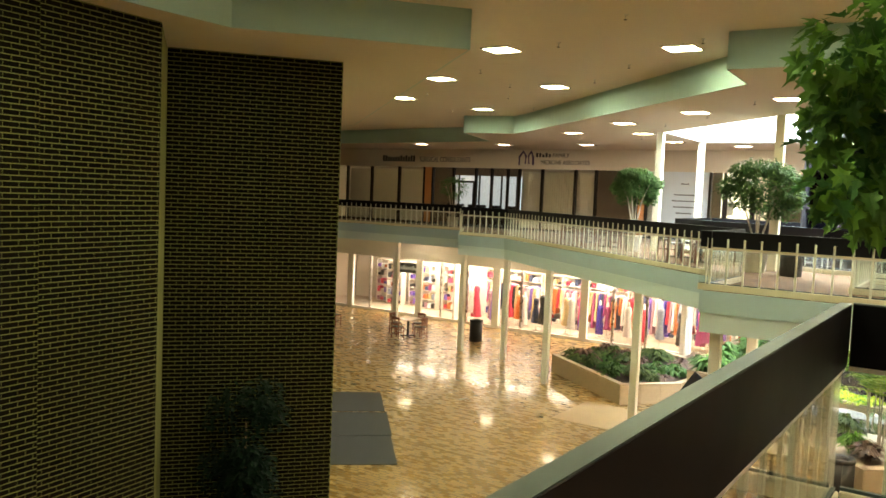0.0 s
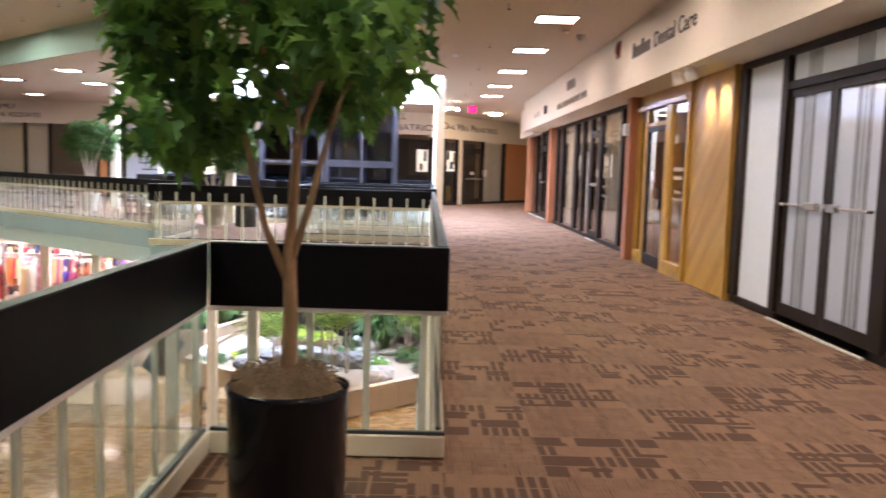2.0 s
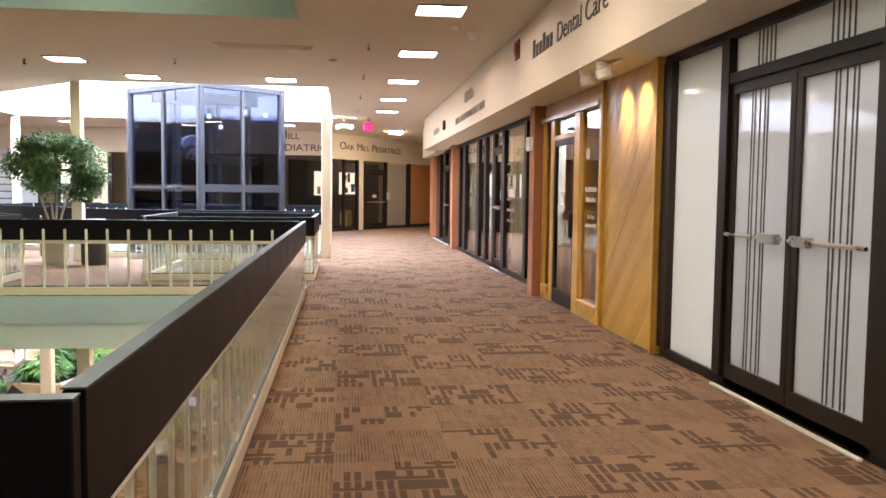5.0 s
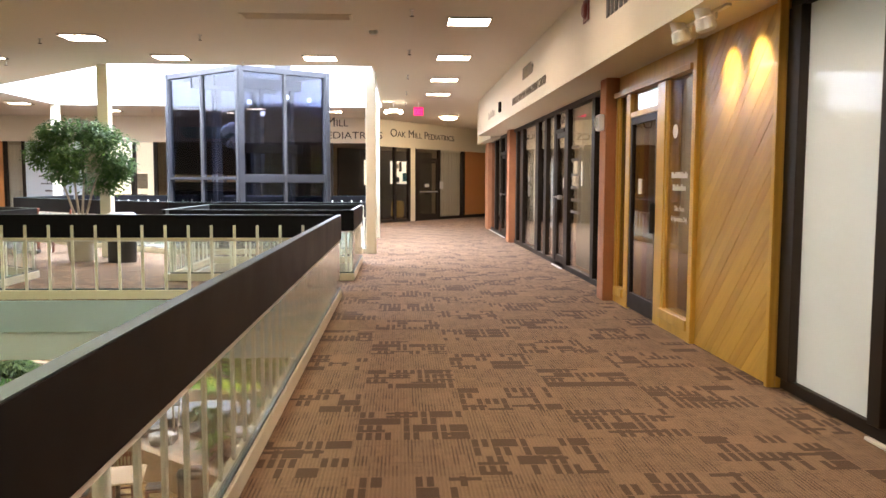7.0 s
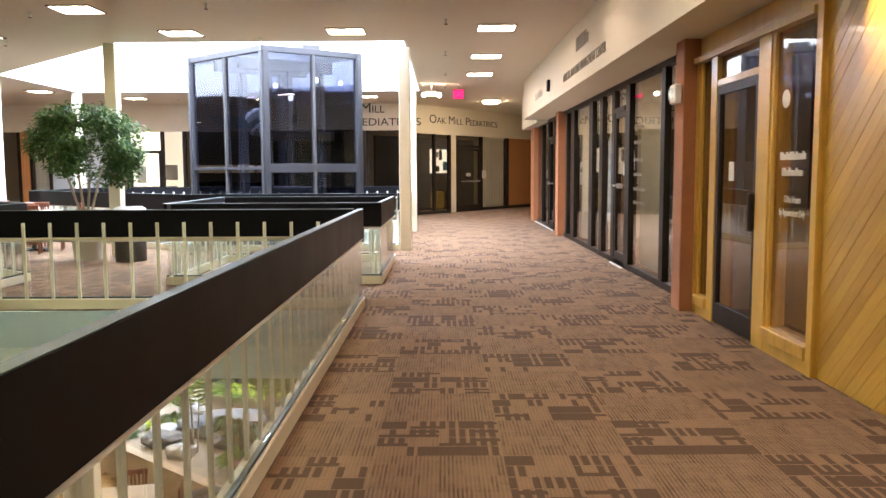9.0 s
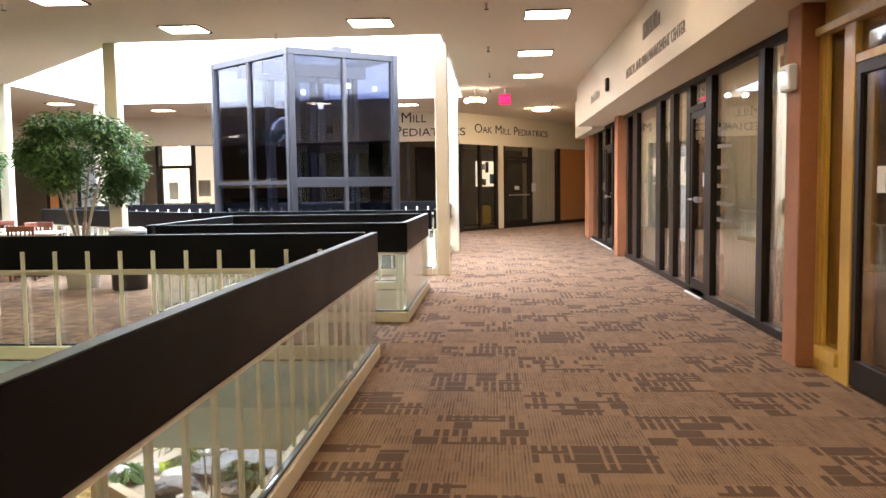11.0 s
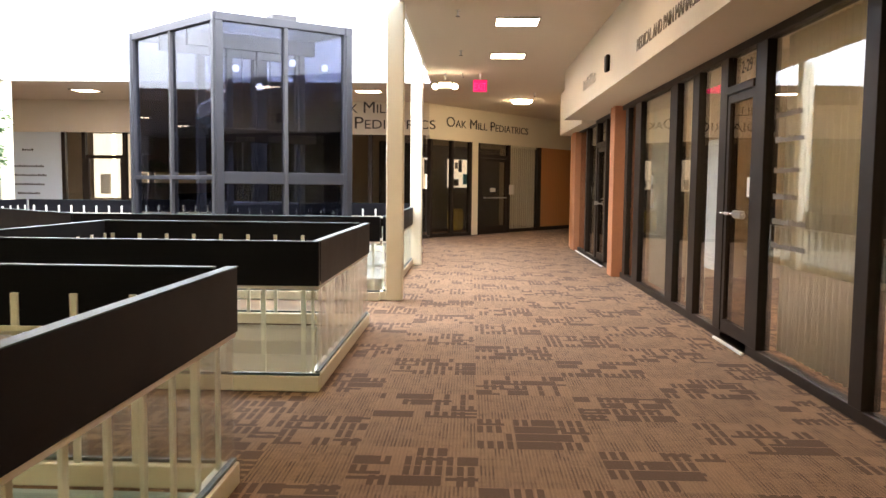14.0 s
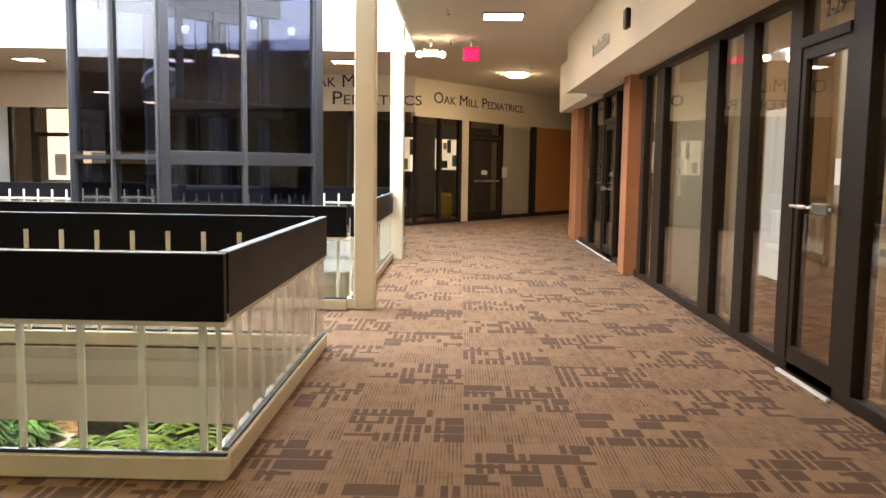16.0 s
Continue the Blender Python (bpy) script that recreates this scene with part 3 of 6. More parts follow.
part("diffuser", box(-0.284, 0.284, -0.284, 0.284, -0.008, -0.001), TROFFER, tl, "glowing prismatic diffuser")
tlg = thing("ceiling_light", "square recessed fluorescent light, lit faintly green", "light", (-4.4, -2.0, RAISED), 0, "recessed ceiling lights")
for ch_ in tl.children:
    o = repeat(ch_.name.split(".")[0], ch_.data.copy(), tlg, (0, 0, 0))
    if o.name.startswith("diffuser"):
        o.data.materials[0] = TROFFERG
# Those at x > 5 and y > 34 are unseen, added to brighten office panes.
for x_, y_ in ((6.0, 16.6), (6.0, 19.4), (6.0, 22.0), (5.6, 9.2), (5.6, 7.2), (5.6, 4.0), (5.3, 8.2), (5.3, 2.2), (5.3, 5.0), (2.7, 9.9), (2.7, 6.8), (2.7, 3.7), (2.7, 16.1), (2.7, 19.35), (2.7, 22.5), (2.7, 25.4), (0.3, 19.6), (-3.18, 17.75), (-2.37, 19.7), (-9.2, 28.8), (-7.4, 31.0),
               (-8.4, 22.05), (-5.7, 19.8), (-11.3, 24.9), (-21.0, 29.8), (-17.0, 30.2), (-9.1, 25.4), (-13.2, 30.2), (-24.6, 34.9), (-16.2, 34.9), (-26.4, 34.3), (-14.2, 34.3), (-11.0, 34.3), (-22.8, 34.3), (-4.0, 30.8), (-0.4, 30.8), (2.7, 0.6), (2.7, -2.5), (5.3, 6.5), (6.3, 9.6), (6.3, 4.9), (6.3, 3.0), (5.6, 15.6), (5.5, 17.2), (6.2, 18.2), (5.5, 21.4), (5.5, 22.9)):
    copy_thing(tl, pose(x_, y_, LOW))
# The last four are out of view, added to brighten the atrium edges.
for x_, y_ in ((-7.62, 13.84), (-4.48, 14.88), (-10.95, 16.66), (-8.94, 18.75), (-14.36, 19.62), (-13.54, 22.8), (-2.2, 8.6), (-1.4, 11.6), (-5.4, 5.6), (-2.2, 3.0)):
    rl_ = copy_thing(tlg, pose(x_, y_, RAISED))
# Unseen lights under the slab, added to brighten the lower floor.
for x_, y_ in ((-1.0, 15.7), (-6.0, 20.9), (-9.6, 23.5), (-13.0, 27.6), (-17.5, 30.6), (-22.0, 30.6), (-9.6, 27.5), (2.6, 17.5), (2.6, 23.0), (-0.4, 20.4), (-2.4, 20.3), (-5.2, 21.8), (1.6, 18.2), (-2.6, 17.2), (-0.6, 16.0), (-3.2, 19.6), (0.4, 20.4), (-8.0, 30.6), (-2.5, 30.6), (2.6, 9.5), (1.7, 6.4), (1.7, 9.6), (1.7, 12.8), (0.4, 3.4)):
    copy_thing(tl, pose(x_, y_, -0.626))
sp = thing("sprinkler", "small pendant fire sprinkler under the ceiling", "sprinkler", (1.9, 12.0, LOW), 0, "ceiling sprinklers")
part("escutcheon", lathe([(0.035, -0.008), (0.04, -0.001)], 12), STEEL, sp)
part("head", lathe([(0.012, -0.075), (0.012, -0.008)], 8), STEEL, sp)
part("deflector", lathe([(0.028, -0.085), (0.028, -0.078)], 12), BRONZE, sp)
for x_, y_ in ((1.9, 8.6), (1.9, 15.4), (1.9, 18.6), (1.9, 21.8), (1.9, 24.9), (1.9, 27.6), (-1.3, 17.4), (-1.2, 20.2), (-3.9, 17.9), (-5.6, 20.4), (-7.3, 22.3), (-9.6, 26.6), (-6.0, 30.6), (-2.2, 30.6), (-12.0, 26.9), (3.6, 31.0)):
    copy_thing(sp, pose(x_, y_, LOW))
for x_, y_ in ((-6.3, 13.6), (-9.3, 15.8), (-6.0, 16.2), (-7.5, 17.9), (-9.8, 18.0), (-11.0, 20.0), (-12.9, 18.8), (-12.6, 21.9), (-4.4, 12.0), (-7.0, 11.6), (-10.2, 14.0), (-14.5, 22.5), (-8.3, 20.2), (-3.9, 14.2), (-11.7, 22.8), (-1.6, 11.2), (-1.4, 7.8)):
    copy_thing(sp, pose(x_, y_, RAISED))

# ---- lift tower ----
TC, TR, TL_ = (-2.15, 24.7), (-0.2, 26.1), (-4.38, 26.7)
tower = thing("elevator_tower", "glazed lift tower with grey metal frame and dark glass", "elevator shaft", (TC[0], TC[1], DOWN))
TOP, H0 = 4.28 - DOWN, 0.0
far_ = (TL_[0] + TR[0] - TC[0], TL_[1] + TR[1] - TC[1])


def loc2(p):
    return p[0] - TC[0], p[1] - TC[1]


for a_, b_, n_ in ((TC, TR, 2), (TC, TL_, 2), (TR, far_, 2), (TL_, far_, 2)):
    L, ang = along(a_, b_)
    ax, ay = loc2(a_)
    M_ = pose(ax, ay, 0, 0, 0, ang)
    levels = [0.0, 2.6, 4.35, 5.95, 6.18, TOP - 0.14]
    for i in range(n_ + 1):
        w = 0.085 if i in (0, n_) else 0.035
        o = part("post", box(i * L / n_ - w, i * L / n_ + w, -0.07, 0.07, 0.0, TOP - 0.14, 0.006), TOWERM if i in (0, n_) else DARK, tower)
        o.matrix_local = M_
    o = part("top_rail", box(-0.085, L + 0.085, -0.075, 0.075, TOP - 0.138, TOP, 0.006), TOWERM, tower)
    o.matrix_local = M_
    for z in (2.6, 4.35, 6.05):
        o = part("transom", box(0.086, L - 0.086, -0.064, 0.064, z - (0.1 if (a_, b_) == (TC, TR) else 0.035), z + (0.1 if (a_, b_) == (TC, TR) else 0.035), 0.004), TOWERM, tower)
        o.matrix_local = M_
    for z0, z1 in ((0.05, 2.5), (2.7, 4.25), (4.45, 5.95), (6.15, TOP - 0.14)):
        for i in range(n_):
            o = part("pane", box(i * L / n_ + 0.036, (i + 1) * L / n_ - 0.036, -0.012, 0.012, z0, z1), TINT, tower)
            o.matrix_local = M_
            o.visible_shadow = False
bm_ = bmesh.new()
for z_ in (TOP - 0.05, TOP - 0.03):
    bm_.faces.new([bm_.verts.new((*loc2(q), z_)) for q in (TC, TR, far_, TL_)])
o = part("roof_glazing", bm_, TINT, tower, "tinted glass roof of the lift tower")
o.visible_shadow = False
for k_ in (0.33, 0.66):
    a_ = loc2((TC[0] + (TL_[0] - TC[0]) * k_, TC[1] + (TL_[1] - TC[1]) * k_))
    o = part("roof_beam", box(0, along(TC, TR)[0], -0.06, 0.06, TOP - 0.42, TOP - 0.16), DARK, tower)
    o.matrix_local = pose(a_[0], a_[1], 0, 0, 0, along(TC, TR)[1])
MT = pose(0, 0, 0, 0, 0, along(TC, TR)[1])
W1, W2 = along(TC, TR)[0], along(TC, TL_)[0]
for x_, y_, w_ in ((0.55, 1.0, 0.05), (1.95, 1.0, 0.05), (0.4, 2.2, 0.07), (1.3, 1.5, 0.04), (1.7, 2.3, 0.05)):
    o = part("guide_rail", box(x_ - w_, x_ + w_, y_ - w_, y_ + w_, 0.0, TOP - 0.3), DARK, tower)
    o.matrix_local = MT
o = part("lift_car", box(0.55, 2.0, 1.05, 2.35, 3.2, 5.6, 0.04), DARK, tower, "dark lift car")
o.matrix_local = MT
o = part("car_beam", box(0.3, 2.2, 0.85, 1.0, 6.7, 6.95, 0.02), BRONZE, tower)
o.matrix_local = MT
o = part("roof_box", box(1.05, 1.5, 0.15, 0.5, TOP + 0.001, TOP + 0.13, 0.01), DARK, tower)
o.matrix_local = MT
sh = lathe([(0.30, -0.04), (0.34, -0.02), (0.34, 0.02), (0.30, 0.04)], 28)
o = part("sheave", sh, STEEL, tower, "steel sheave wheel")
o.matrix_local = MT @ pose(0.35, 1.2, 7.15, 90, 0, 0)
for x_ in (0.9, 1.1, 1.45):
    o = part("cable", add_tube(bmesh.new(), [(x_, 1.3, 0.2), (x_, 1.3, TOP - 0.4)], [0.012, 0.012], 6), DARK, tower)
    o.matrix_local = MT
# Reflections of ceiling lights, put in as small glowing bodies.
for i_, (x_, y_, z_) in enumerate(((0.5, 0.5, 7.9), (1.6, 0.6, 8.1), (2.2, 0.5, 8.05), (1.2, 1.2, 7.7))):
    o = part("work_lamp", lathe([(0.05, z_), (0.065, z_ + 0.08), (0.03, z_ + 0.12)], 12, (x_, y_)), TOWERGLINT, tower, "small glowing body in place of a reflected ceiling light")
    o.matrix_local = MT

# ---- corridor storefronts ----
GX = 4.52     # glass line
HZ = 2.76     # underside of the header


def hbox(nm, y0, y1, x0, z0, z1, label):
    return solid(nm, box(x0, 4.8, y0, y1, z0, z1), HEADER, label)


header = hbox("wall_header_corridor", -8.6, 27.3, 3.9, HZ, LOW - 0.002, "cream painted header above the shop fronts")
hbox("wall_header_end", 27.302, 31.2, 4.25, 2.70, LOW - 0.002, "cream painted header over the corridor's end")
solid("wall_corridor_return", box(4.8, 8.7, 31.0, 31.2, 0, LOW - 0.002), HEADER, "cream wall at the recess")
for y_ in (5.63, 14.77, 24.6):
    solid("wall_partition", box(4.85, 8.7, y_ - 0.05, y_ + 0.05, 0, LOW - 0.003), ROOMW, "plain partition between the offices")
solid("wall_office_back", box(7.2, 7.3, -8.6, 30.9, 0, LOW - 0.004), ROOMW, "plain back wall of the offices")


def pilaster(y0, y1, x0, label):
    t = thing("pilaster", label, "pilaster", (x0, y0, 0), 0, "brown plaster pilasters")
    part("shaft", box(0, 4.83 - x0, 0, y1 - y0, 0, HZ - 0.002, 0.008), TERRA, t)
    return t


pilaster(5.50, 5.77, 4.17, "terracotta brown plaster pilaster between shop fronts")
pilaster(14.62, 14.915, 4.275, "terracotta brown plaster pilaster between shop fronts")
pilaster(24.40, 24.80, 4.39, "terracotta brown plaster pilaster between shop fronts")
pilaster(29.80, 30.5, 4.46, "terracotta brown plaster pilaster at the corridor's end")


def office_front(y0, y1, label, posts, gx=GX, deep=-0.065):
    """Dark metal shop front along y, posts given as (y0, y1)."""
    f = thing("shop_front", label, "shop front", (gx, y0, 0), 0, "shop fronts along the corridor")
    part("sill", box(-0.03, 0.07, 0.0, y1 - y0, 0.0, 0.085, 0.004), BRONZE, f)
    part("head_rail", box(-0.05, 0.07, 0.0, y1 - y0, HZ - 0.075, HZ - 0.002, 0.004), BRONZE, f)
    for a, b in posts:
        part("mullion", box(deep, 0.08, a - y0, b - y0, 0.086, HZ - 0.076, 0.004), BRONZE, f)
    return f


def pane(f, y0, y1, z0, z1, material, fy, dx=0.0, label=""):
    o = part("pane", box(0.0 + dx, 0.01 + dx, y0 - fy, y1 - fy, z0, z1), material, f, label)
    o.visible_shadow = False
    return o


def drape(f, y0, y1, fy, z0, z1, x, material, folds=0.11, amp=0.025, label="pleated sheer curtain"):
    bm = bmesh.new()
    n = max(4, int((y1 - y0) / folds * 6))
    rows = []
    for z in (z0, z1):
        rows.append([bm.verts.new((x + amp * math.sin(i / 6 * 2 * math.pi + 0.4 * math.sin(i * 0.37)), y0 - fy + (y1 - y0) * i / n, z)) for i in range(n + 1)])
    for i in range(n):
        bm.faces.new((rows[0][i], rows[0][i + 1], rows[1][i + 1], rows[1][i]))
    o = part("curtain", bm, material, f, label)
    mod = o.modifiers.new("thick", "SOLIDIFY")
    mod.thickness = 0.004
    return smooth(o)


def leaf_door(f, y0, y1, fy, z1, hinge_far, glass_mat, label, stripes=0, bar_z=1.2, dx=0.0, bar=True):
    """A glazed metal door leaf in the front, with push bar."""
    a, b = y0 - fy, y1 - fy
    bm = bmesh.new()
    for q in ((a, a + 0.065, 0.02, z1), (b - 0.065, b, 0.02, z1), (a + 0.065, b - 0.065, 0.02, 0.2), (a + 0.065, b - 0.065, z1 - 0.075, z1)):
        add_box(bm, dx - 0.03, dx + 0.02, *q)
    d = part("door", bm, BRONZE, f, label)
    g = part("pane", box(dx - 0.008, dx + 0.002, a + 0.066, b - 0.066, 0.2, z1 - 0.076), glass_mat, d)
    g.visible_shadow = False
    hb = (a + 0.08, a + 0.30) if hinge_far else (b - 0.30, b - 0.08)
    if bar:
        part("push_bar", add_tube(bmesh.new(), [(-0.075, a + 0.04, bar_z), (-0.075, b - 0.04, bar_z)], [0.014, 0.014], 8), STEEL, d, "steel push bar")
        part("lock_case", box(-0.10, -0.055, *hb, bar_z - 0.035, bar_z + 0.035, 0.006), STEEL, d, "steel lock case")
    else:
        part("pull_handle", box(dx - 0.085, dx - 0.031, a + 0.012, a + 0.05, bar_z - 0.16, bar_z + 0.16, 0.012), BINBLACK, d, "black pull handle")
    if stripes:
        mid = (a + b) / 2 + (0.06 if hinge_far else -0.06)
        for i in range(stripes):
            o_ = (i - (stripes - 1) / 2) * 0.055 * (1 + 0.25 * (i % 2))
            part("stripe", box(-0.0115, -0.0085, mid + o_ - 0.008, mid + o_ + 0.008, 0.205, z1 - 0.08), INK, d)
    return d


# white office with double doors
fy = 5.77
f1 = office_front(fy, 10.30, "white filmed office front with dark double doors", [(5.77, 5.82), (7.04, 7.24), (9.03, 9.16), (10.12, 10.30)])
pane(f1, 5.82, 7.04, 0.086, HZ - 0.076, FILM, fy, label="white frosted pane")
pane(f1, 9.16, 10.12, 0.086, HZ - 0.076, FILM, fy, label="white frosted pane")
part("transom_bar", box(-0.055, 0.07, 7.24 - fy, 9.03 - fy, 2.34, 2.42, 0.004), BRONZE, f1)
pane(f1, 7.24, 9.03, 2.421, HZ - 0.076, FILM, fy, label="white frosted transom pane")
leaf_door(f1, 7.25, 8.13, fy, 2.335, False, FILMD, "dark metal door with white frosted pane and stripes", 5)
leaf_door(f1, 8.14, 9.02, fy, 2.335, True, FILMD, "dark metal door with white frosted pane and stripes", 5)
for c_, z0_, z1_ in ((7.69, 2.422, 2.68), (8.58, 2.422, 2.68), (6.68, 0.09, 2.68)):
    for i in range(5 if z0_ > 1 else 2):
        part("stripe", box(-0.004, -0.001, c_ + i * 0.055 - 0.11 - fy, c_ + i * 0.055 - 0.098 - fy + (0.006 if z0_ > 1 else 0), z0_, z1_), INK if z0_ > 1 else INKGREY, f1)
part("threshold", box(-0.098, -0.066, 7.24 - fy, 9.12 - fy, 0.001, 0.022, 0.004), WHITE, f1, "bright metal threshold")

# the office before it, only its edge in view
fy0 = 0.5
f0 = office_front(fy0, 5.5, "white filmed office front beside a pilaster", [(5.38, 5.5), (3.6, 3.68), (2.0, 2.08), (0.5, 0.58)])
for a_, b_ in ((3.68, 5.38), (2.08, 3.6), (0.58, 2.0)):
    pane(f0, a_, b_, 0.086, HZ - 0.076, FILM, fy0, label="white frosted pane")
for i, (txt, z_) in enumerate((("NORTH", 1.93), ("INFECTIOUS", 1.81), ("DISEASE", 1.69), ("CONSULTANTS", 1.57))):
    lettering("lettering", txt, 0.10, INK, f0, Matrix.Translation((-0.002, 5.02 - fy0, z_)) @ FACE_MINUS_X, 0.001)

# wooden office front
fy2 = 10.31
f2 = thing("wooden_front", "honey oak office front with diagonal boarding and a dark door", "shop front", (GX, fy2, 0))
part("backing", box(-0.06, 0.06, 0.0, 1.58, 0.0, HZ - 0.002), OAK, f2)
part("edge_post", box(-0.125, 0.06, 1.581, 1.67, 0.0, HZ - 0.002, 0.004), OAK, f2)
part("edge_post", box(-0.125, -0.061, 0.0, 0.05, 0.0, HZ - 0.002, 0.004), OAK, f2)
BOARD = 0.092 * math.sqrt(2)


def clip(poly, f):
    out = []
    for p, q in zip(poly, poly[1:] + poly[:1]):
        a, b = f(p), f(q)
        if a >= 0:
            out.append(p)
        if (a >= 0) != (b >= 0):
            t = a / (a - b)
            out.append((p[0] + t * (q[0] - p[0]), p[1] + t * (q[1] - p[1])))
    return out


c0 = 0.05
while c0 < 4.7:
    g_ = 0.0022
    poly = clip([(0.051, 0.0), (1.58, 0.0), (1.58, HZ - 0.003), (0.051, HZ - 0.003)], lambda p: p[0] + p[1] - c0 - g_)
    poly = clip(poly, lambda p: c0 + BOARD - g_ - p[0] - p[1]) if len(poly) > 2 else []
    if len(poly) > 2:
        RB = pose(0, 0, 0, 45)
        inv = RB.inverted()
        bm_ = bmesh.new()
        dz = random.uniform(0.0, 0.003)
        lo = [bm_.verts.new(inv @ Vector((-0.061, y, z))) for y, z in poly]
        hi = [bm_.verts.new(inv @ Vector((-0.073 - dz, y, z))) for y, z in poly]
        bm_.faces.new(hi)
        for k in range(len(poly)):
            bm_.faces.new((lo[k], lo[(k + 1) % len(poly)], hi[(k + 1) % len(poly)], hi[k]))
        o = part("plank", bm_, OAK, f2)
        o.matrix_local = RB
    c0 += BOARD
for a_, b_ in ((2.46, 2.70), (3.70, 3.86), (4.22, 4.305)):
    part("post", box(-0.115, 0.06, a_, b_, 0.0, 2.5, 0.004), OAK, f2)
part("header", box(-0.08, 0.06, 1.671, 4.305, 2.50, HZ - 0.002, 0.004), OAK, f2)
part("cornice", box(-0.15, -0.081, 1.671, 4.305, 2.50, 2.56, 0.004), OAK, f2)
for a_, b_ in ((1.671, 2.46), (3.861, 4.22)):
    part("sill", box(-0.14, 0.06, a_, b_, 0.10, 0.2, 0.004), OAK, f2)
    part("base_board", box(-0.11, 0.06, a_, b_, 0.0, 0.099), OAK, f2)
    for c_, d_ in ((a_, a_ + 0.045), (b_ - 0.045, b_)):
        part("stop_bead", box(-0.102, -0.071, c_, d_, 0.2, 2.499, 0.006), OAK, f2)
part("transom_bar", box(-0.11, 0.06, 2.701, 3.70, 2.22, 2.28, 0.004), OAK, f2)
for a_, b_, z0_, z1_ in ((1.67, 2.46, 0.2, 2.5), (3.86, 4.22, 0.2, 2.5), (2.70, 3.70, 2.28, 2.5)):
    pane(f2, a_ + fy2, b_ + fy2, z0_, z1_, SMOKE, fy2, -0.07)
for txt_, z_, w_ in (("Office Hours", 1.20, 0.28), ("by Appointment Only", 1.10, 0.44)):
    lettering("lettering", txt_, 0.075, INKPALE, f2, Matrix.Translation((-0.073, 2.09, z_)) @ FACE_MINUS_X, 0.001, w_)
for z_, n_, w_ in ((1.52, 16, 0.44), (1.40, 12, 0.36)):
    glyph_bars("lettering", n_, 0.06, w_, INKPALE, f2, Matrix.Translation((-0.073, 2.09, z_)) @ FACE_MINUS_X)
part("emblem", lathe([(0.0, 0), (0.07, 0), (0.07, 0.002), (0.0, 0.002)], 20, caps=False), INKPALE, f2).matrix_local = Matrix.Translation((-0.073, 2.25, 1.98)) @ FACE_MINUS_X
leaf_door(f2, fy2 + 2.705, fy2 + 3.695, fy2, 2.215, True, SMOKE, "dark glazed door with a small paper notice", 0, 1.1, -0.075, False)
part("notice", box(-0.092, -0.085, 3.28, 3.39, 1.35, 1.52), PAPER, f2, "small white paper notice")
solid("wall_red_room", box(5.6, 5.7, 11.9, 14.7, 0, LOW - 0.005), DARKRED, "dark red wall inside the office")
part("reception_desk", box(0.55, 0.95, 2.0, 4.0, 0.0, 1.05, 0.01), OAK, f2)

# tenant with curtains
fy3 = 14.92
f3 = office_front(fy3, 24.38, "office front of tall panes with sheer curtains and dark mullions",
                  [(16.2, 16.38), (18.06, 18.32), (19.07, 19.29), (20.04, 20.29), (20.96, 21.30), (23.0, 23.38), (23.95, 24.15)], GX + 0.04, -0.04)
for a_, b_ in ((14.92, 16.2), (16.38, 18.06), (19.29, 20.04), (20.29, 20.96), (21.30, 23.0), (23.38, 23.95), (24.15, 24.38)):
    pane(f3, a_, b_, 0.086, HZ - 0.076, CLEAR, fy3)
    if not 19.0 < a_ < 19.9:
        drape(f3, a_, b_, fy3, 0.1, HZ - 0.06, 0.14, CURTAIN)
part("transom_bar", box(-0.055, 0.07, 18.32 - fy3, 19.07 - fy3, 2.33, 2.40, 0.004), BRONZE, f3)
pane(f3, 18.32, 19.07, 2.401, HZ - 0.076, CLEAR, fy3)
leaf_door(f3, 18.325, 19.065, fy3, 2.325, True, SMOKE, "dark metal glazed door with a push bar", 0, 1.22)
lettering("lettering", "2-29", 0.16, INK, f3, Matrix.Translation((-0.002, 18.66 - fy3, 2.50)) @ FACE_MINUS_X, 0.001)
part("paper_blind", box(0.02, 0.024, 19.32 - fy3, 19.84 - fy3, 0.62, 1.95), PAPER, f3, "hanging white paper sheet")
part("notice", box(-0.02, -0.012, 18.40 - fy3, 18.49 - fy3, 1.38, 1.55), PAPER, f3, "small white paper notice")
part("threshold", box(-0.098, -0.066, 18.25 - fy3, 19.09 - fy3, 0.001, 0.022, 0.004), WHITE, f3, "bright metal threshold")
for z_, n_, w_ in ((2.02, 14, 0.50), (1.82, 15, 0.56), (1.58, 13, 0.50), (1.37, 12, 0.46), (1.17, 17, 0.66), (0.98, 17, 0.66)):
    glyph_bars("lettering", n_, 0.045, w_, INKGREY, f3, Matrix.Translation((-0.003, 17.88 - w_ / 2 - fy3, z_)) @ FACE_MINUS_X)
part("window_latch", box(-0.02, -0.002, 22.30 - fy3, 22.32 - fy3, 1.18, 1.62), STEEL, f3, "thin bright strip on the pane")

# last tenant
fy4 = 24.82
f4 = office_front(fy4, 29.78, "dark office front at the corridor's end", [(26.0, 26.12), (27.05, 27.2), (28.4, 28.55)], GX + 0.06, -0.054)
for a_, b_ in ((24.82, 26.0), (27.2, 28.4), (28.55, 29.78)):
    pane(f4, a_, b_, 0.086, HZ - 0.076, SMOKE, fy4)
leaf_door(f4, 26.13, 27.04, fy4, 2.2, False, SMOKE, "dark metal glazed door", 0, 1.15)
part("transom_bar", box(-0.055, 0.07, 26.12 - fy4, 27.05 - fy4, 2.21, 2.30, 0.004), BRONZE, f4)
pane(f4, 26.12, 27.05, 2.30, HZ - 0.076, SMOKE, fy4)
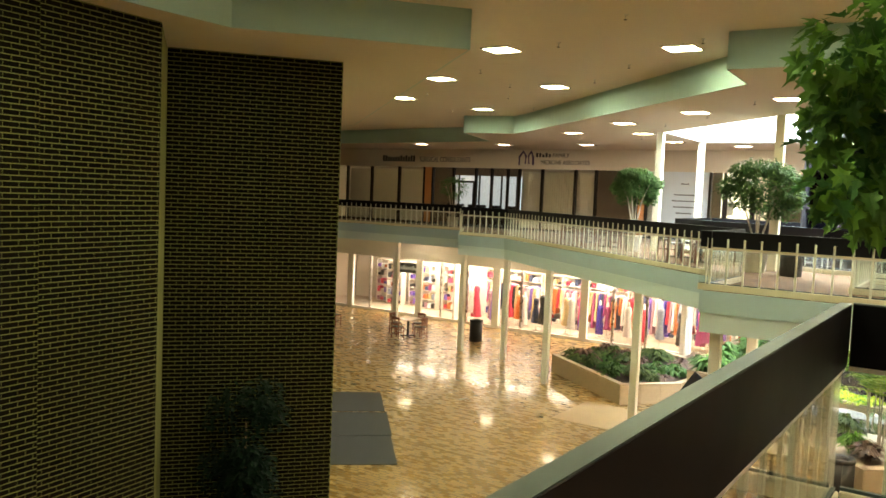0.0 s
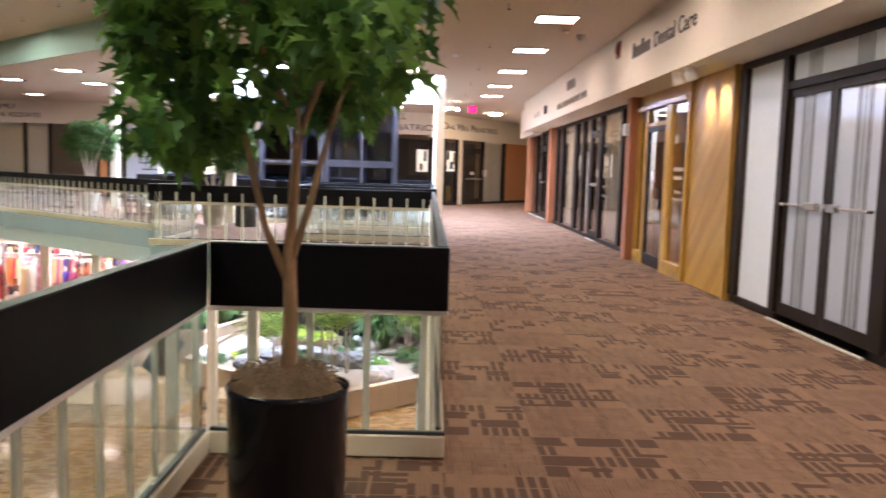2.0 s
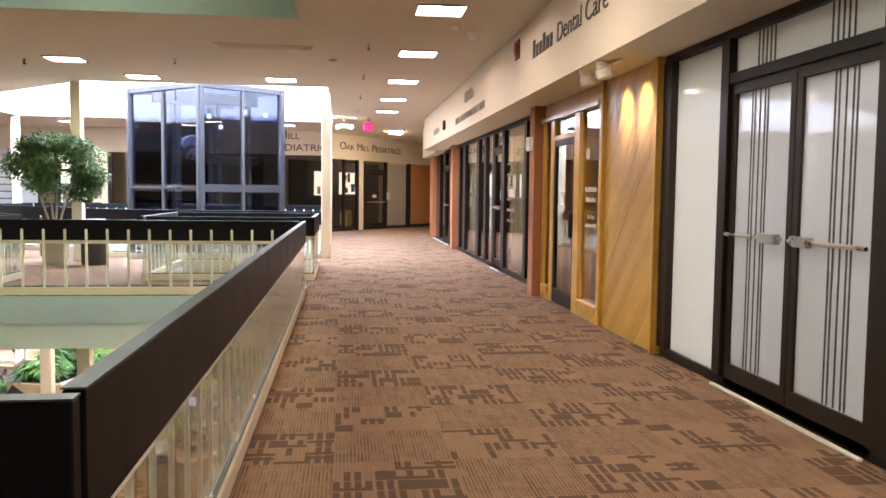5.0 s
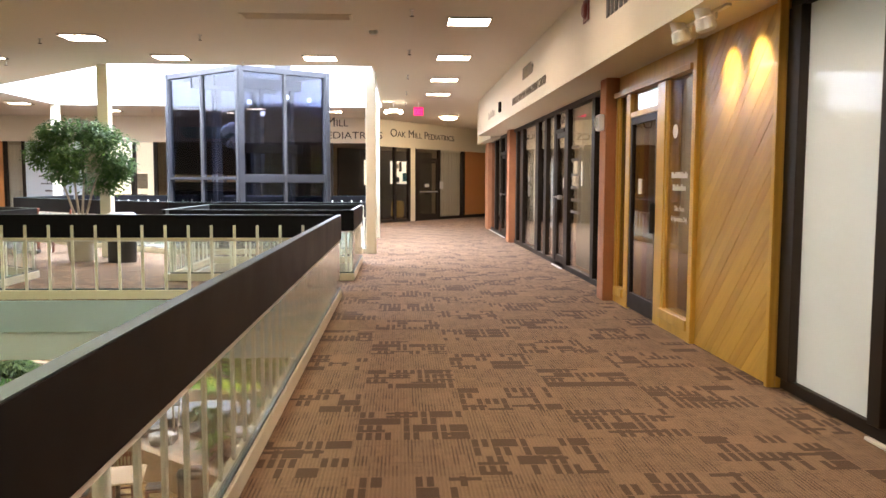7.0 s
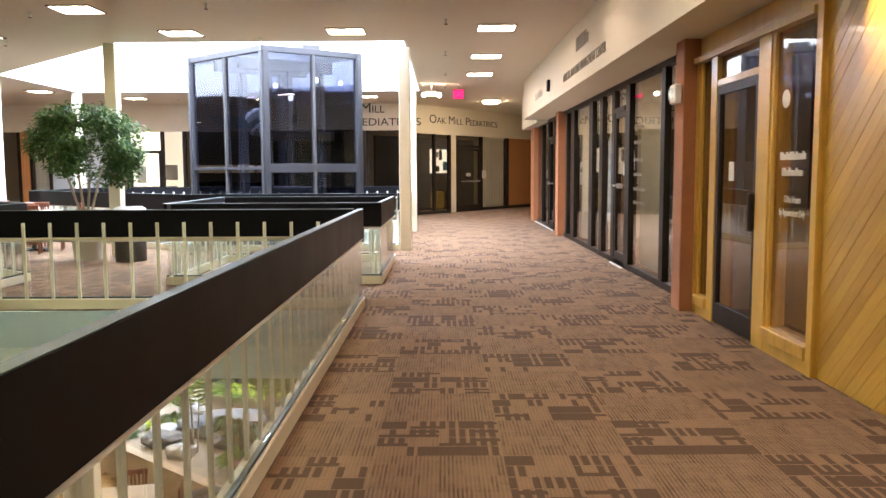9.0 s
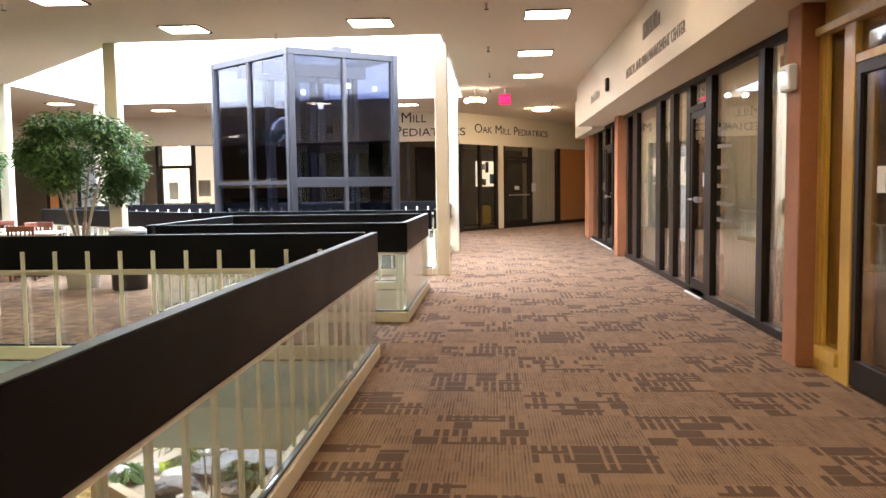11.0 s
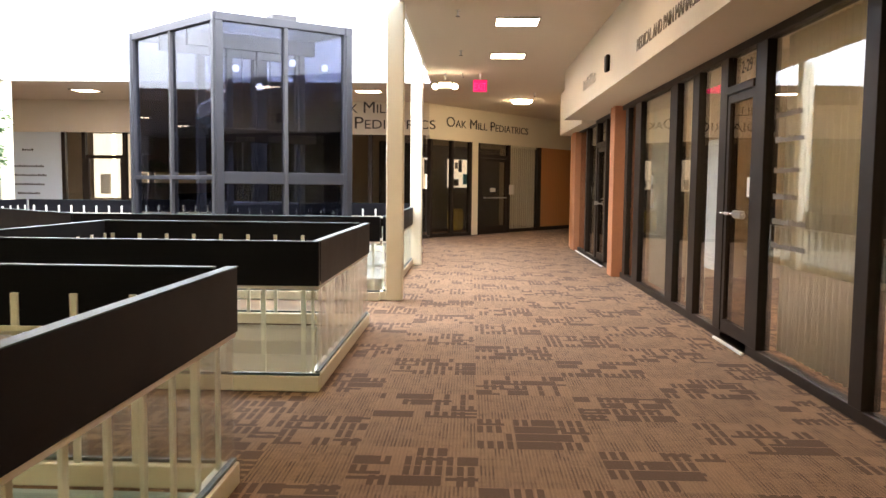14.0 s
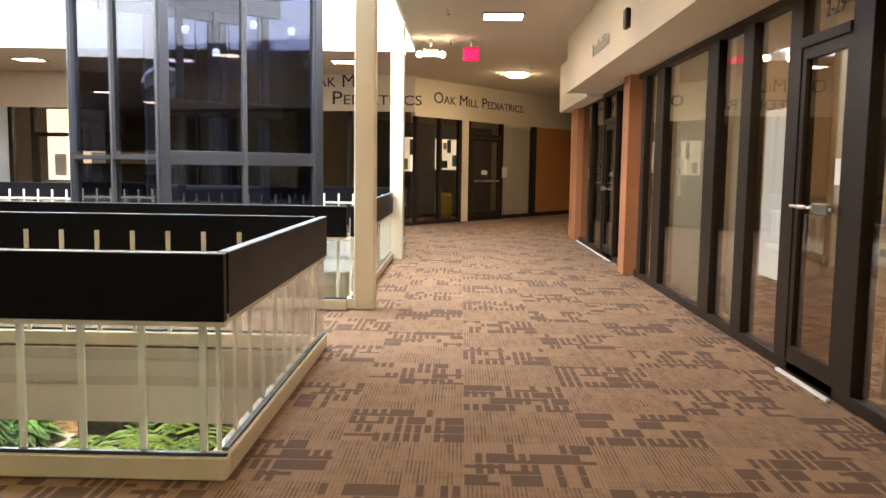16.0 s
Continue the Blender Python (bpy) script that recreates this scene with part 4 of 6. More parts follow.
drape(f4, 27.25, 29.7, fy4, 0.1, HZ - 0.08, 0.2, CURTAIN)
part("threshold", box(-0.098, -0.066, 1.2, 4.9, 0.001, 0.022, 0.004), WHITE, f4, "bright metal threshold")
solid("wall_corridor_end", box(4.52, 4.83, 30.502, 31.2, 0, 2.698), ORANGEW, "orange wood veneer panel at the corridor's end")

# header signs and fittings
sg = thing("wall_sign", "dark raised lettering on the cream header", "sign", (3.9, 11.7, 3.1), 0, "header signs")
lettering("lettering", "Dental Care", 0.30, INK, sg, Matrix.Translation((-0.002, -0.55, 0.08)) @ FACE_MINUS_X, 0.006, 1.75)
glyph_bars("lettering", 6, 0.22, 1.0, INK, sg, Matrix.Translation((-0.002, 0.98, 0.08)) @ FACE_MINUS_X)
sg = thing("wall_sign", "dark raised lettering in two lines on the cream header", "sign", (3.9, 18.5, 2.9), 0, "header signs")
lettering("lettering", "MEDICAL AND PAIN MANAGEMENT CENTER", 0.19, INKSOFT, sg, Matrix.Translation((-0.002, 0.0, 0.04)) @ FACE_MINUS_X, 0.006, 3.6)
glyph_bars("lettering", 7, 0.20, 1.1, INKSOFT, sg, Matrix.Translation((-0.002, -0.05, 0.36)) @ FACE_MINUS_X)
sg = thing("wall_sign", "faint lettering on the cream header", "sign", (3.9, 23.9, 2.9), 0, "header signs")
glyph_bars("lettering", 9, 0.16, 1.3, paint("grey_lettering", (0.5, 0.46, 0.38), 0.6), sg, Matrix.Translation((-0.002, 0.0, 0.1)) @ FACE_MINUS_X)
bell = thing("fire_bell", "dark red fire alarm bell on the header", "alarm bell", (3.9, 14.1, 3.45))
o = part("gong", lathe([(0.10, 0.0), (0.10, 0.03), (0.07, 0.055), (0.02, 0.06)], 24), REDBELL, bell)
o.matrix_local = FACE_MINUS_X
part("back_box", box(-0.02, -0.001, -0.13, 0.13, -0.13, 0.13, 0.004), REDBELL, bell)
spk = thing("wall_speaker", "small dark wall sounder on the header", "speaker", (3.9, 22.1, 3.08))
part("case", box(-0.06, -0.001, -0.07, 0.07, -0.11, 0.11, 0.015), BRONZE, spk)
dome = thing("camera_dome", "small white ceiling camera dome", "camera", (3.3, 14.3, LOW))
part("dome", lathe([(0.02, -0.09), (0.06, -0.06), (0.07, -0.02), (0.08, -0.001)], 18), PLASTICW, dome)
for y_, tgt in ((11.25, (4.4, 11.15, 1.6)), (10.72, (4.4, 10.62, 1.6))):
    s_ = thing("spotlight", "white track spotlight under the header, lit", "spotlight", (4.1, y_, HZ), 0, "track spotlights")
    part("stem", lathe([(0.012, -0.07), (0.012, -0.001)], 8), PLASTICW, s_)
    bm_ = lathe([(0.055, 0.0), (0.078, 0.02), (0.07, 0.10), (0.058, 0.11), (0.056, 0.22), (0.03, 0.245)], 18)
    o = part("can", bm_, PLASTICW, s_)
    o.matrix_local = Matrix.Translation((-0.06, 0, -0.16)) @ pose(0, 0, 0, 0, -18, 0)
    d_ = bpy.data.lights.new("spot_beam", "SPOT")
    d_.energy, d_.color, d_.spot_size, d_.spot_blend, d_.shadow_soft_size = 46, (1.0, 0.86, 0.62), radians(68), 0.75, 0.025
    lo_ = new("spot_beam", d_)
    lo_.matrix_world = look((4.14, y_, HZ - 0.15), (4.45, y_ - 0.02, 2.36))
part("track", box(-0.02, 0.02, -0.5, 0.5, -0.02, -0.001), PLASTICW, thing("light_track", "white lighting track under the header", "light track", (4.1, 10.98, HZ)))
dbx = thing("drop_box", "white plastic drop box with a lid fixed to a pilaster", "drop box", (4.172, 5.72, 0.88))
part("body", box(-0.24, 0.0, -0.15, 0.15, 0.0, 0.30, 0.01), PLASTICW, dbx)
part("lid", box(-0.255, 0.0, -0.165, 0.165, 0.301, 0.335, 0.008), PLASTICW, dbx, "slightly overhanging white lid")
part("print", box(-0.2435, -0.2405, -0.05, 0.06, 0.13, 0.21), TEAL, dbx, "small teal printed label")
part("paper_tag", box(-0.2595, -0.256, 0.0, 0.14, 0.24, 0.335), PAPER, dbx)
crd = thing("card_reader", "black reader on a brown box at the pilaster's foot", "card reader", (4.17, 5.58, 0.0))
part("housing", box(-0.085, 0.0, -0.06, 0.10, 0.0, 0.50, 0.006), TERRA, crd)
part("reader", box(-0.115, -0.086, -0.04, 0.07, 0.33, 0.43, 0.01), BINBLACK, crd, "black plastic reader")
eml = thing("emergency_light", "small clear emergency light box on a pilaster", "emergency light", (4.275, 14.77, 2.12))
part("case", box(-0.07, -0.002, -0.1, 0.1, 0.0, 0.2, 0.012), PLASTICW, eml)
part("lens", box(-0.1, -0.071, -0.06, 0.06, 0.04, 0.16, 0.012), CLEAR, eml)
cv = thing("ceiling_vent", "long cream ceiling air grille", "air vent", (0.35, 15.9, LOW))
part("frame", box(-0.75, 0.75, -0.17, 0.17, -0.012, -0.001, 0.003), CEIL, cv)
for k_ in range(6):
    part("slat", box(-0.70, 0.70, -0.13 + k_ * 0.05, -0.105 + k_ * 0.05, -0.02, -0.0125), CEIL, cv)
for x_, y_ in ((1.35, 16.9), (3.0, 13.9)):
    sd = thing("smoke_detector", "small white ceiling smoke detector", "smoke detector", (x_, y_, LOW), 0, "smoke detectors")
    part("case", lathe([(0.04, -0.055), (0.06, -0.04), (0.07, -0.001)], 18), PLASTICW, sd)

# ---- clinic front at the corridor's end ----
DA, DB = (0.95, 33.6), (5.75, 40.2)
DL, DANG = along(DA, DB)
FLAT = pose(0, 0, 0, 90, 0, 0)     # writing on a wall whose local x runs to the right
cl = thing("clinic_front", "dark glazed clinic front with door, blinds and an orange wood panel", "shop front", (DA[0], DA[1], 0), DANG)
part("header", box(-0.05, DL, -0.02, 0.2, 2.74, LOW - 0.003), HEADER, cl, "cream painted header")
part("sill", box(0, DL * 0.76, 0.0, 0.1, 0.0, 0.1, 0.004), BRONZE, cl)
for a_ in (0, 0.977, 1.863, 2.277, 3.91, 5.658):
    part("mullion", box(a_, a_ + (0.2 if a_ > 4 else 0.09), -0.03, 0.1, 0.0, 2.739, 0.004), BRONZE, cl)
for a_, b_, z0_, z1_ in ((0.09, 0.977, 0.1, 2.74), (1.067, 1.863, 0.1, 2.74), (4.0, 5.658, 0.1, 2.74), (2.367, 3.91, 2.40, 2.74)):
    o = part("pane", box(a_, b_, 0.03, 0.04, z0_, z1_), SMOKE if a_ < 3 else CLEAR, cl)
    o.visible_shadow = False
part("column_cover", box(1.968, 2.276, -0.015, 0.12, 0.0, 2.738), HEADER, cl, "cream painted post")
part("transom_bar", box(2.382, 3.909, -0.02, 0.1, 2.30, 2.40, 0.004), BRONZE, cl)
bm_ = bmesh.new()
for q_ in ((2.386, 2.53, 0.02, 2.29), (3.76, 3.904, 0.02, 2.29), (2.53, 3.76, 0.02, 0.25), (2.53, 3.76, 2.2, 2.29)):
    add_box(bm_, q_[0], q_[1], 0.0, 0.05, q_[2], q_[3])
dr = part("door", bm_, BRONZE, cl, "dark metal glazed door")
part("pane", box(2.531, 3.759, 0.02, 0.03, 0.25, 2.2), SMOKE, dr).visible_shadow = False
part("push_bar", box(2.53, 3.76, -0.07, -0.04, 1.08, 1.12, 0.006), STEEL, dr)
part("notice", box(2.932, 3.22, -0.004, -0.001, 1.28, 1.40), PAPER, dr, "small white notice")
part("notice", box(3.91, 4.163, -0.06, -0.05, 1.2, 1.5), PAPER, cl, "white paper notice")
for i in range(13):
    s_ = part("blind_slat", box(-0.032, 0.032, -0.003, 0.003, 0.1, 2.668), CURTAINW, cl)
    s_.matrix_local = pose(4.08 + i * 0.122, 0.085, 0, 0, 0, random.uniform(-14, 14))
part("head_box", box(4.013, 5.658, 0.06, 0.11, 2.67, 2.737), HEADER, cl)
part("wood_panel", box(5.89, DL, -0.01, 0.1, 0.12, 2.739), ORANGEW, cl, "orange wood veneer panel")
part("base_board", box(5.89, DL, -0.02, 0.1, 0.0, 0.119), BRONZE, cl)
lettering("lettering", "Oak Mill Pediatrics", 0.40, INK, cl, Matrix.Translation((2.85, -0.022, 3.12)) @ FLAT, 0.006, 4.3, True)
# Unseen lights added inside the clinic to light its blinds.
for a_, d_ in ((5.1, 1.0), (3.3, 1.1)):
    w_ = Matrix.Translation((DA[0], DA[1], 0)) @ pose(0, 0, 0, 0, 0, DANG) @ Vector((a_, d_, 0))
    copy_thing(tl, pose(w_.x, w_.y, LOW))
# The room's dimness is painted in as a dark wall colour.
part("waiting_wall", box(0, 6.095, 1.8, 1.9, 0.0, 2.72), DARK, cl, "waiting room wall, its dimness put into a dark colour")
# The light of the rooms behind is put in as glowing panels.
part("bright_window", box(1.438, 2.127, 1.7, 1.79, 1.35, 2.3), OFFICEGLOW, cl, "inner window, its brightness put in as glow")
part("bright_window", box(3.105, 4.255, 1.7, 1.79, 1.4, 2.3), OFFICEGLOW, cl, "inner window, its brightness put in as glow")
for x_, z_, w_, h_ in ((1.5, 1.4, 0.16, 0.3), (1.8, 1.8, 0.1, 0.45), (3.2, 1.45, 0.3, 0.22), (3.55, 1.9, 0.12, 0.38), (3.8, 1.5, 0.2, 0.34), (4.05, 1.7, 0.06, 0.55), (3.35, 2.0, 0.1, 0.2)):
    part("shelf_goods", box(x_, x_ + w_, 1.62, 1.69, z_, z_ + h_, 0.01), random.choice((DARK, ROOMW, TEAL)), cl)
part("seat", box(2.15, 2.6, 0.7, 1.1, 0.1, 0.75, 0.08), paint("yellow_seat", (0.55, 0.38, 0.04), 0.5), cl, "yellow waiting seat")
solid("wall_clinic_side", box(5.75, 5.9, 31.2, 40.4, 0, LOW - 0.003), HEADER, "cream wall of the recess")

# ---- upper shop fronts along the far wall ----
NY = 33.3
nw = thing("far_shop_front", "far shop front of dark mullions, curtains and glass", "shop front", (0, NY, 0))
part("header", box(-29.6, 0.94, 0.0, 0.2, 2.82, LOW - 0.003), HEADER, nw, "cream painted header")
part("sill", box(-29.6, 0.94, 0.02, 0.12, 0.0, 0.1), BRONZE, nw)
FRONT = [  # from, to, what is behind the glass
    (-28.34, -26.79, "cream"), (-26.69, -24.99, "drape"), (-24.88, -23.39, "drape"), (-23.29, -22.88, "tan"), (-22.77, -21.64, "day"), (-21.54, -20.35, "daydoor"), (-20.25, -19.48, "day"),
    (-19.37, -18.60, "day"), (-18.50, -17.98, "dark"), (-17.88, -16.80, "cream"), (-16.70, -15.15, "drape"), (-15.05, -14.17, "cream"), (-14.07, -12.27, "dark"), (-12.16, -11.86, "tan"),
    (-11.76, -11.24, "cream"), (-11.14, -9.22, "panel"), (-9.12, -8.65, "lit"), (-8.55, -7.49, "litdoor"), (-7.41, -6.78, "dark"), (-6.68, -4.43, "dark"), (-4.32, -2.47, "dark"), (-2.37, -0.72, "dark"), (-0.61, 0.85, "dark")]
for a_, b_, k_ in FRONT:
    part("mullion", box(a_ - 0.1, a_, -0.02, 0.12, 0.1, 2.819), BRONZE, nw)
    if k_ == "tan":
        part("wood_panel", box(a_, b_, 0.02, 0.1, 0.1, 2.819), ORANGEW, nw, "orange wood veneer panel")
        continue
    if k_ == "panel":
        part("white_panel", box(a_, b_, 0.03, 0.06, 0.1, 2.819), FILM, nw, "white panel with lines of small print")
        for z_, n_ in ((2.3, 5), (1.85, 14), (1.6, 16), (1.35, 14), (1.1, 10)):
            glyph_bars("lettering", n_, 0.06, 0.065 * n_, INK, nw, Matrix.Translation(((a_ + b_) / 2, 0.028, z_)) @ FLAT)
        continue
    part("pane", box(a_, b_, 0.05, 0.06, 0.1, 2.819), CLEAR if k_ in ("lit", "litdoor", "cream", "drape") else SMOKE, nw).visible_shadow = False
    if k_ in ("daydoor", "litdoor"):
        part("transom_bar", box(a_, b_, 0.0, 0.1, 2.1, 2.2), BRONZE, nw)
        part("door_stile", box(a_, a_ + 0.09, -0.02, 0.049, 0.1, 2.1), BRONZE, nw)
        part("door_stile", box(b_ - 0.09, b_, -0.02, 0.049, 0.1, 2.1), BRONZE, nw)
    if k_ in ("cream", "drape", "sky"):
        bm_ = bmesh.new()
        n_ = int((b_ - a_) / 0.02)
        r0 = [bm_.verts.new((a_ + (b_ - a_) * i / n_, 0.2 + (0.03 * math.sin(i * 1.1) if k_ != "cream" else 0.004 * math.sin(i)), 0.1)) for i in range(n_ + 1)]
        r1 = [bm_.verts.new((v.co.x, v.co.y, 2.7)) for v in r0]
        for i in range(n_):
            bm_.faces.new((r0[i], r0[i + 1], r1[i + 1], r1[i]))
        c_ = part("curtain", bm_, CURTAINW if k_ == "cream" else CURTAIN, nw)
        c_.modifiers.new("thick", "SOLIDIFY").thickness = 0.004
    if k_ in ("day", "daydoor"):
        # Added backing panel; its glow gives the daylight seen through the pane.
        part("outer_window", box(a_ - 0.05, b_ + 0.05, 1.9, 1.95, 0.85, 2.5), DAYGLOW, nw, "outer window, its daylight put in as pale glow")
        part("low_wall", box(a_ - 0.05, b_ + 0.05, 1.85, 1.95, 0.0, 0.849), DARK, nw)
        part("window_post", box(a_ + 0.3, a_ + 0.36, 1.8, 1.89, 0.85, 2.5), DARK, nw)
        part("desk", box(a_ + 0.2, b_ - 0.2, 1.0, 1.5, 0.1, 1.05, 0.02), DARK, nw)
    if k_ in ("lit", "litdoor"):
        # Office lighting is put into a back wall that glows.
        part("lit_wall", box(a_ - 0.1, b_ + 0.1, 1.9, 1.95, 0.0, 2.9), OFFICEGLOW, nw, "inner office wall, its lighting put in as glow")
        part("counter", box(a_, b_, 1.2, 1.5, 0.1, 1.0), ROOMW, nw)
        part("notice_board", box(a_ + 0.55, b_ - 0.1, 1.86, 1.89, 1.2, 1.75) if k_ == "litdoor" else box(a_ + 0.1, b_ - 0.05, 1.86, 1.89, 1.1, 1.7), PAPER, nw)
sg = thing("wall_sign", "dark raised lettering on the far cream header", "sign", (-23.4, NY, 3.08), 0, "header signs")
lettering("lettering", "SURGICAL CONSULTANTS", 0.36, INK, sg, Matrix.Translation((1.25, -0.008, 0)) @ FLAT, 0.006, 3.0)
glyph_bars("lettering", 13, 0.30, 2.1, INK, sg, Matrix.Translation((-1.55, -0.01, 0)) @ FLAT)
sg = thing("wall_sign", "purple emblem and dark lettering on the far cream header", "sign", (-16.6, NY, 3.0), 0, "header signs")
lettering("lettering", "FAMILY", 0.26, INK, sg, Matrix.Translation((0.75, -0.008, 0.36)) @ FLAT, 0.006)
lettering("lettering", "MEDICINE ASSOCIATES", 0.26, INK, sg, Matrix.Translation((0.95, -0.008, 0.04)) @ FLAT, 0.006, 2.4)
glyph_bars("lettering", 5, 0.19, 0.8, INK, sg, Matrix.Translation((-0.1, -0.01, 0.36)) @ FLAT)
bm_ = bmesh.new()
for s_ in (-1, 1):
    add_tube(bm_, [(s_ * 0.36 - 1.0, -0.01, 0.0), (s_ * 0.36 - 1.0, -0.01, 0.35), (s_ * 0.2 - 0.95, -0.01, 0.62), (-0.95 + s_ * 0.06, -0.01, 0.4), (-0.95 + s_ * 0.1, -0.01, 0.05)], [0.05] * 5, 6)
part("emblem", bm_, PURPLE, sg, "purple rounded emblem")
sg = thing("wall_sign", "dark raised lettering in two lines on the cream header", "sign", (-0.35, NY, 3.02), 0, "header signs")
lettering("lettering", "Oak Mill", 0.46, INK, sg, Matrix.Translation((-0.62, -0.008, 0.38)) @ FLAT, 0.006, 1.75, True)
lettering("lettering", "Pediatrics", 0.46, INK, sg, Matrix.Translation((0.35, -0.008, -0.04)) @ FLAT, 0.006, 2.2, True)

# recess lamps and exit sign
ex = thing("exit_sign", "small glowing red exit sign under the ceiling", "exit sign", (2.25, 27.6, 3.33))
part("case", box(-0.14, 0.14, 0.0, 0.05, 0.0, 0.24, 0.006), glow("exit_case", (1.0, 0.02, 0.20), 0.75), ex, "red-lit plastic case")
part("stem", box(-0.02, 0.02, 0.01, 0.04, 0.22, LOW - 3.33 - 0.001), PLASTICW, ex)
lettering("letters", "EXIT", 0.2, EXITRED, ex, Matrix.Translation((0, -0.002, 0.04)) @ FLAT, 0.004, 0.24)
ez = thing("emergency_lamp", "twin-headed emergency lamp, both heads lit", "emergency light", (1.55, 27.6, 3.27))
part("case", box(-0.13, 0.13, 0.0, 0.09, 0.12, 0.26, 0.01), HEADER, ez)
part("stem", box(-0.02, 0.02, 0.03, 0.06, 0.3, LOW - 3.27 - 0.001), PLASTICW, ez)
for x_ in (-0.2, 0.2):
    b_ = bmesh.new()
    bmesh.ops.create_uvsphere(b_, u_segments=14, v_segments=10, radius=0.056)
    o = part("lamp_head", b_, BULB, ez, "glowing round lamp head")
    o.location = (x_, -0.03, 0.16)
rd = thing("round_ceiling_light", "round surface ceiling light, lit", "light", (3.4, 32.7, LOW))
part("shade", lathe([(0.02, -0.09), (0.2, -0.075), (0.26, -0.04), (0.27, -0.001)], 24), glow("round_lamp", (1.0, 0.80, 0.48), 190.0), rd)

# ---- lower shops ----
SY = 32.0
sf = thing("dress_shop_front", "brightly lit glass shop fronts of the lower floor", "shop front", (0, SY, DOWN))
part("bulkhead", box(-29.5, 2.0, 0.0, 0.25, 2.75, -0.63 - DOWN), WHITE, sf, "white painted bulkhead")
part("plinth", box(-29.5, 2.0, 0.0, 0.12, 0.0, 0.12), WHITE, sf)
bx = -27.0
i = 0
while bx < 1.5:
    w_ = 0.34 if i % 3 == 0 else 0.07
    part("pier" if w_ > 0.1 else "mullion", box(bx, bx + w_, -0.01, 0.14, 0.121, 2.749), WHITE if w_ > 0.1 else STEEL, sf)
    o = part("pane", box(bx + w_, bx + 1.45, 0.05, 0.06, 0.121, 2.749), CLEAR, sf)
    o.visible_shadow = False
    bx += 1.45
    i += 1
solid("wall_shop_back", box(-29.5, 2.0, 35.6, 35.7, DOWN, -0.78), SHOPW, "cream back wall of the shops")
solid("ceiling_shop", box(-29.5, 2.0, 32.3, 35.7, -1.2, -1.1), SHOPW, "white ceiling of the shops")
solid("floor_shop", box(-29.5, 2.0, 32.15, 35.6, DOWN + 0.002, DOWN + 0.06), TANFLOOR, "pale raised floor of the show windows")
solid("wall_shop_divide", box(-20.6, -20.5, 32.2, 35.6, DOWN + 0.06, -1.2), SHOPW, "white partition between the shops")
random.seed(5)
GOWNS = [(0.50, 0.02, 0.05), (0.06, 0.03, 0.30), (0.03, 0.04, 0.09), (0.55, 0.50, 0.44), (0.55, 0.16, 0.04), (0.02, 0.02, 0.025), (0.42, 0.22, 0.26), (0.28, 0.30, 0.38), (0.34, 0.05, 0.16), (0.60, 0.42, 0.20), (0.78, 0.74, 0.70), (0.66, 0.56, 0.50), (0.62, 0.05, 0.10), (0.20, 0.10, 0.42)]
GOWNM = [paint("gown_cloth", c, 0.6, grain=70, stain=5, var=0.2, bump=0.2) for c in GOWNS]
RACKM = STEEL


def gown(x, y, mt, s=1.0, stand=True):
    g = thing("dress", "long evening dress on a stand in the show window", "dress", (x, y, DOWN + 0.06), random.uniform(-30, 30), "dresses in the show windows")
    bm = bmesh.new()
    seg = 14
    w = random.uniform(0.6, 1.05)
    prof = [(0.22 * w, random.uniform(0.1, 0.5)), (0.19 * w, 0.6), (0.16 * w, 0.88), (0.11, 1.08), (0.15, 1.32), (0.12, 1.45), (0.05, 1.5)]
    loops = []
    for r, z in prof:
        loops.append([bm.verts.new((s * r * (1 + 0.16 * math.cos(5 * a + z * 2) * (1 if z < 0.9 else 0)) * math.cos(a), s * 0.7 * r * (1 + 0.16 * math.cos(5 * a + z * 2) * (1 if z < 0.9 else 0)) * math.sin(a), s * z)) for a in [2 * math.pi * k / seg for k in range(seg)]])
    for a, b in zip(loops, loops[1:]):
        for k in range(seg):
            bm.faces.new((a[k], a[(k + 1) % seg], b[(k + 1) % seg], b[k]))
    bm.faces.new(loops[-1])
    smooth(part("gown", bm, mt, g))
    part("stand", lathe([(0.14, 0.0), (0.14, 0.015), (0.012, 0.02), (0.012, 1.2 * s)], 10), STEEL, g)
    part("neck_block", lathe([(0.05, 1.48 * s), (0.045, 1.56 * s), (0.055, 1.62 * s), (0.02, 1.70 * s)], 10), SHOPW, g)
    return g


xg = -20.0
while xg < -3.5:
    gown(xg, 32.75 + random.uniform(-0.15, 0.35), random.choice(GOWNM), random.uniform(0.92, 1.12))
    xg += random.choice((0.24, 0.3, 0.36, 0.8))
xg = -19.8
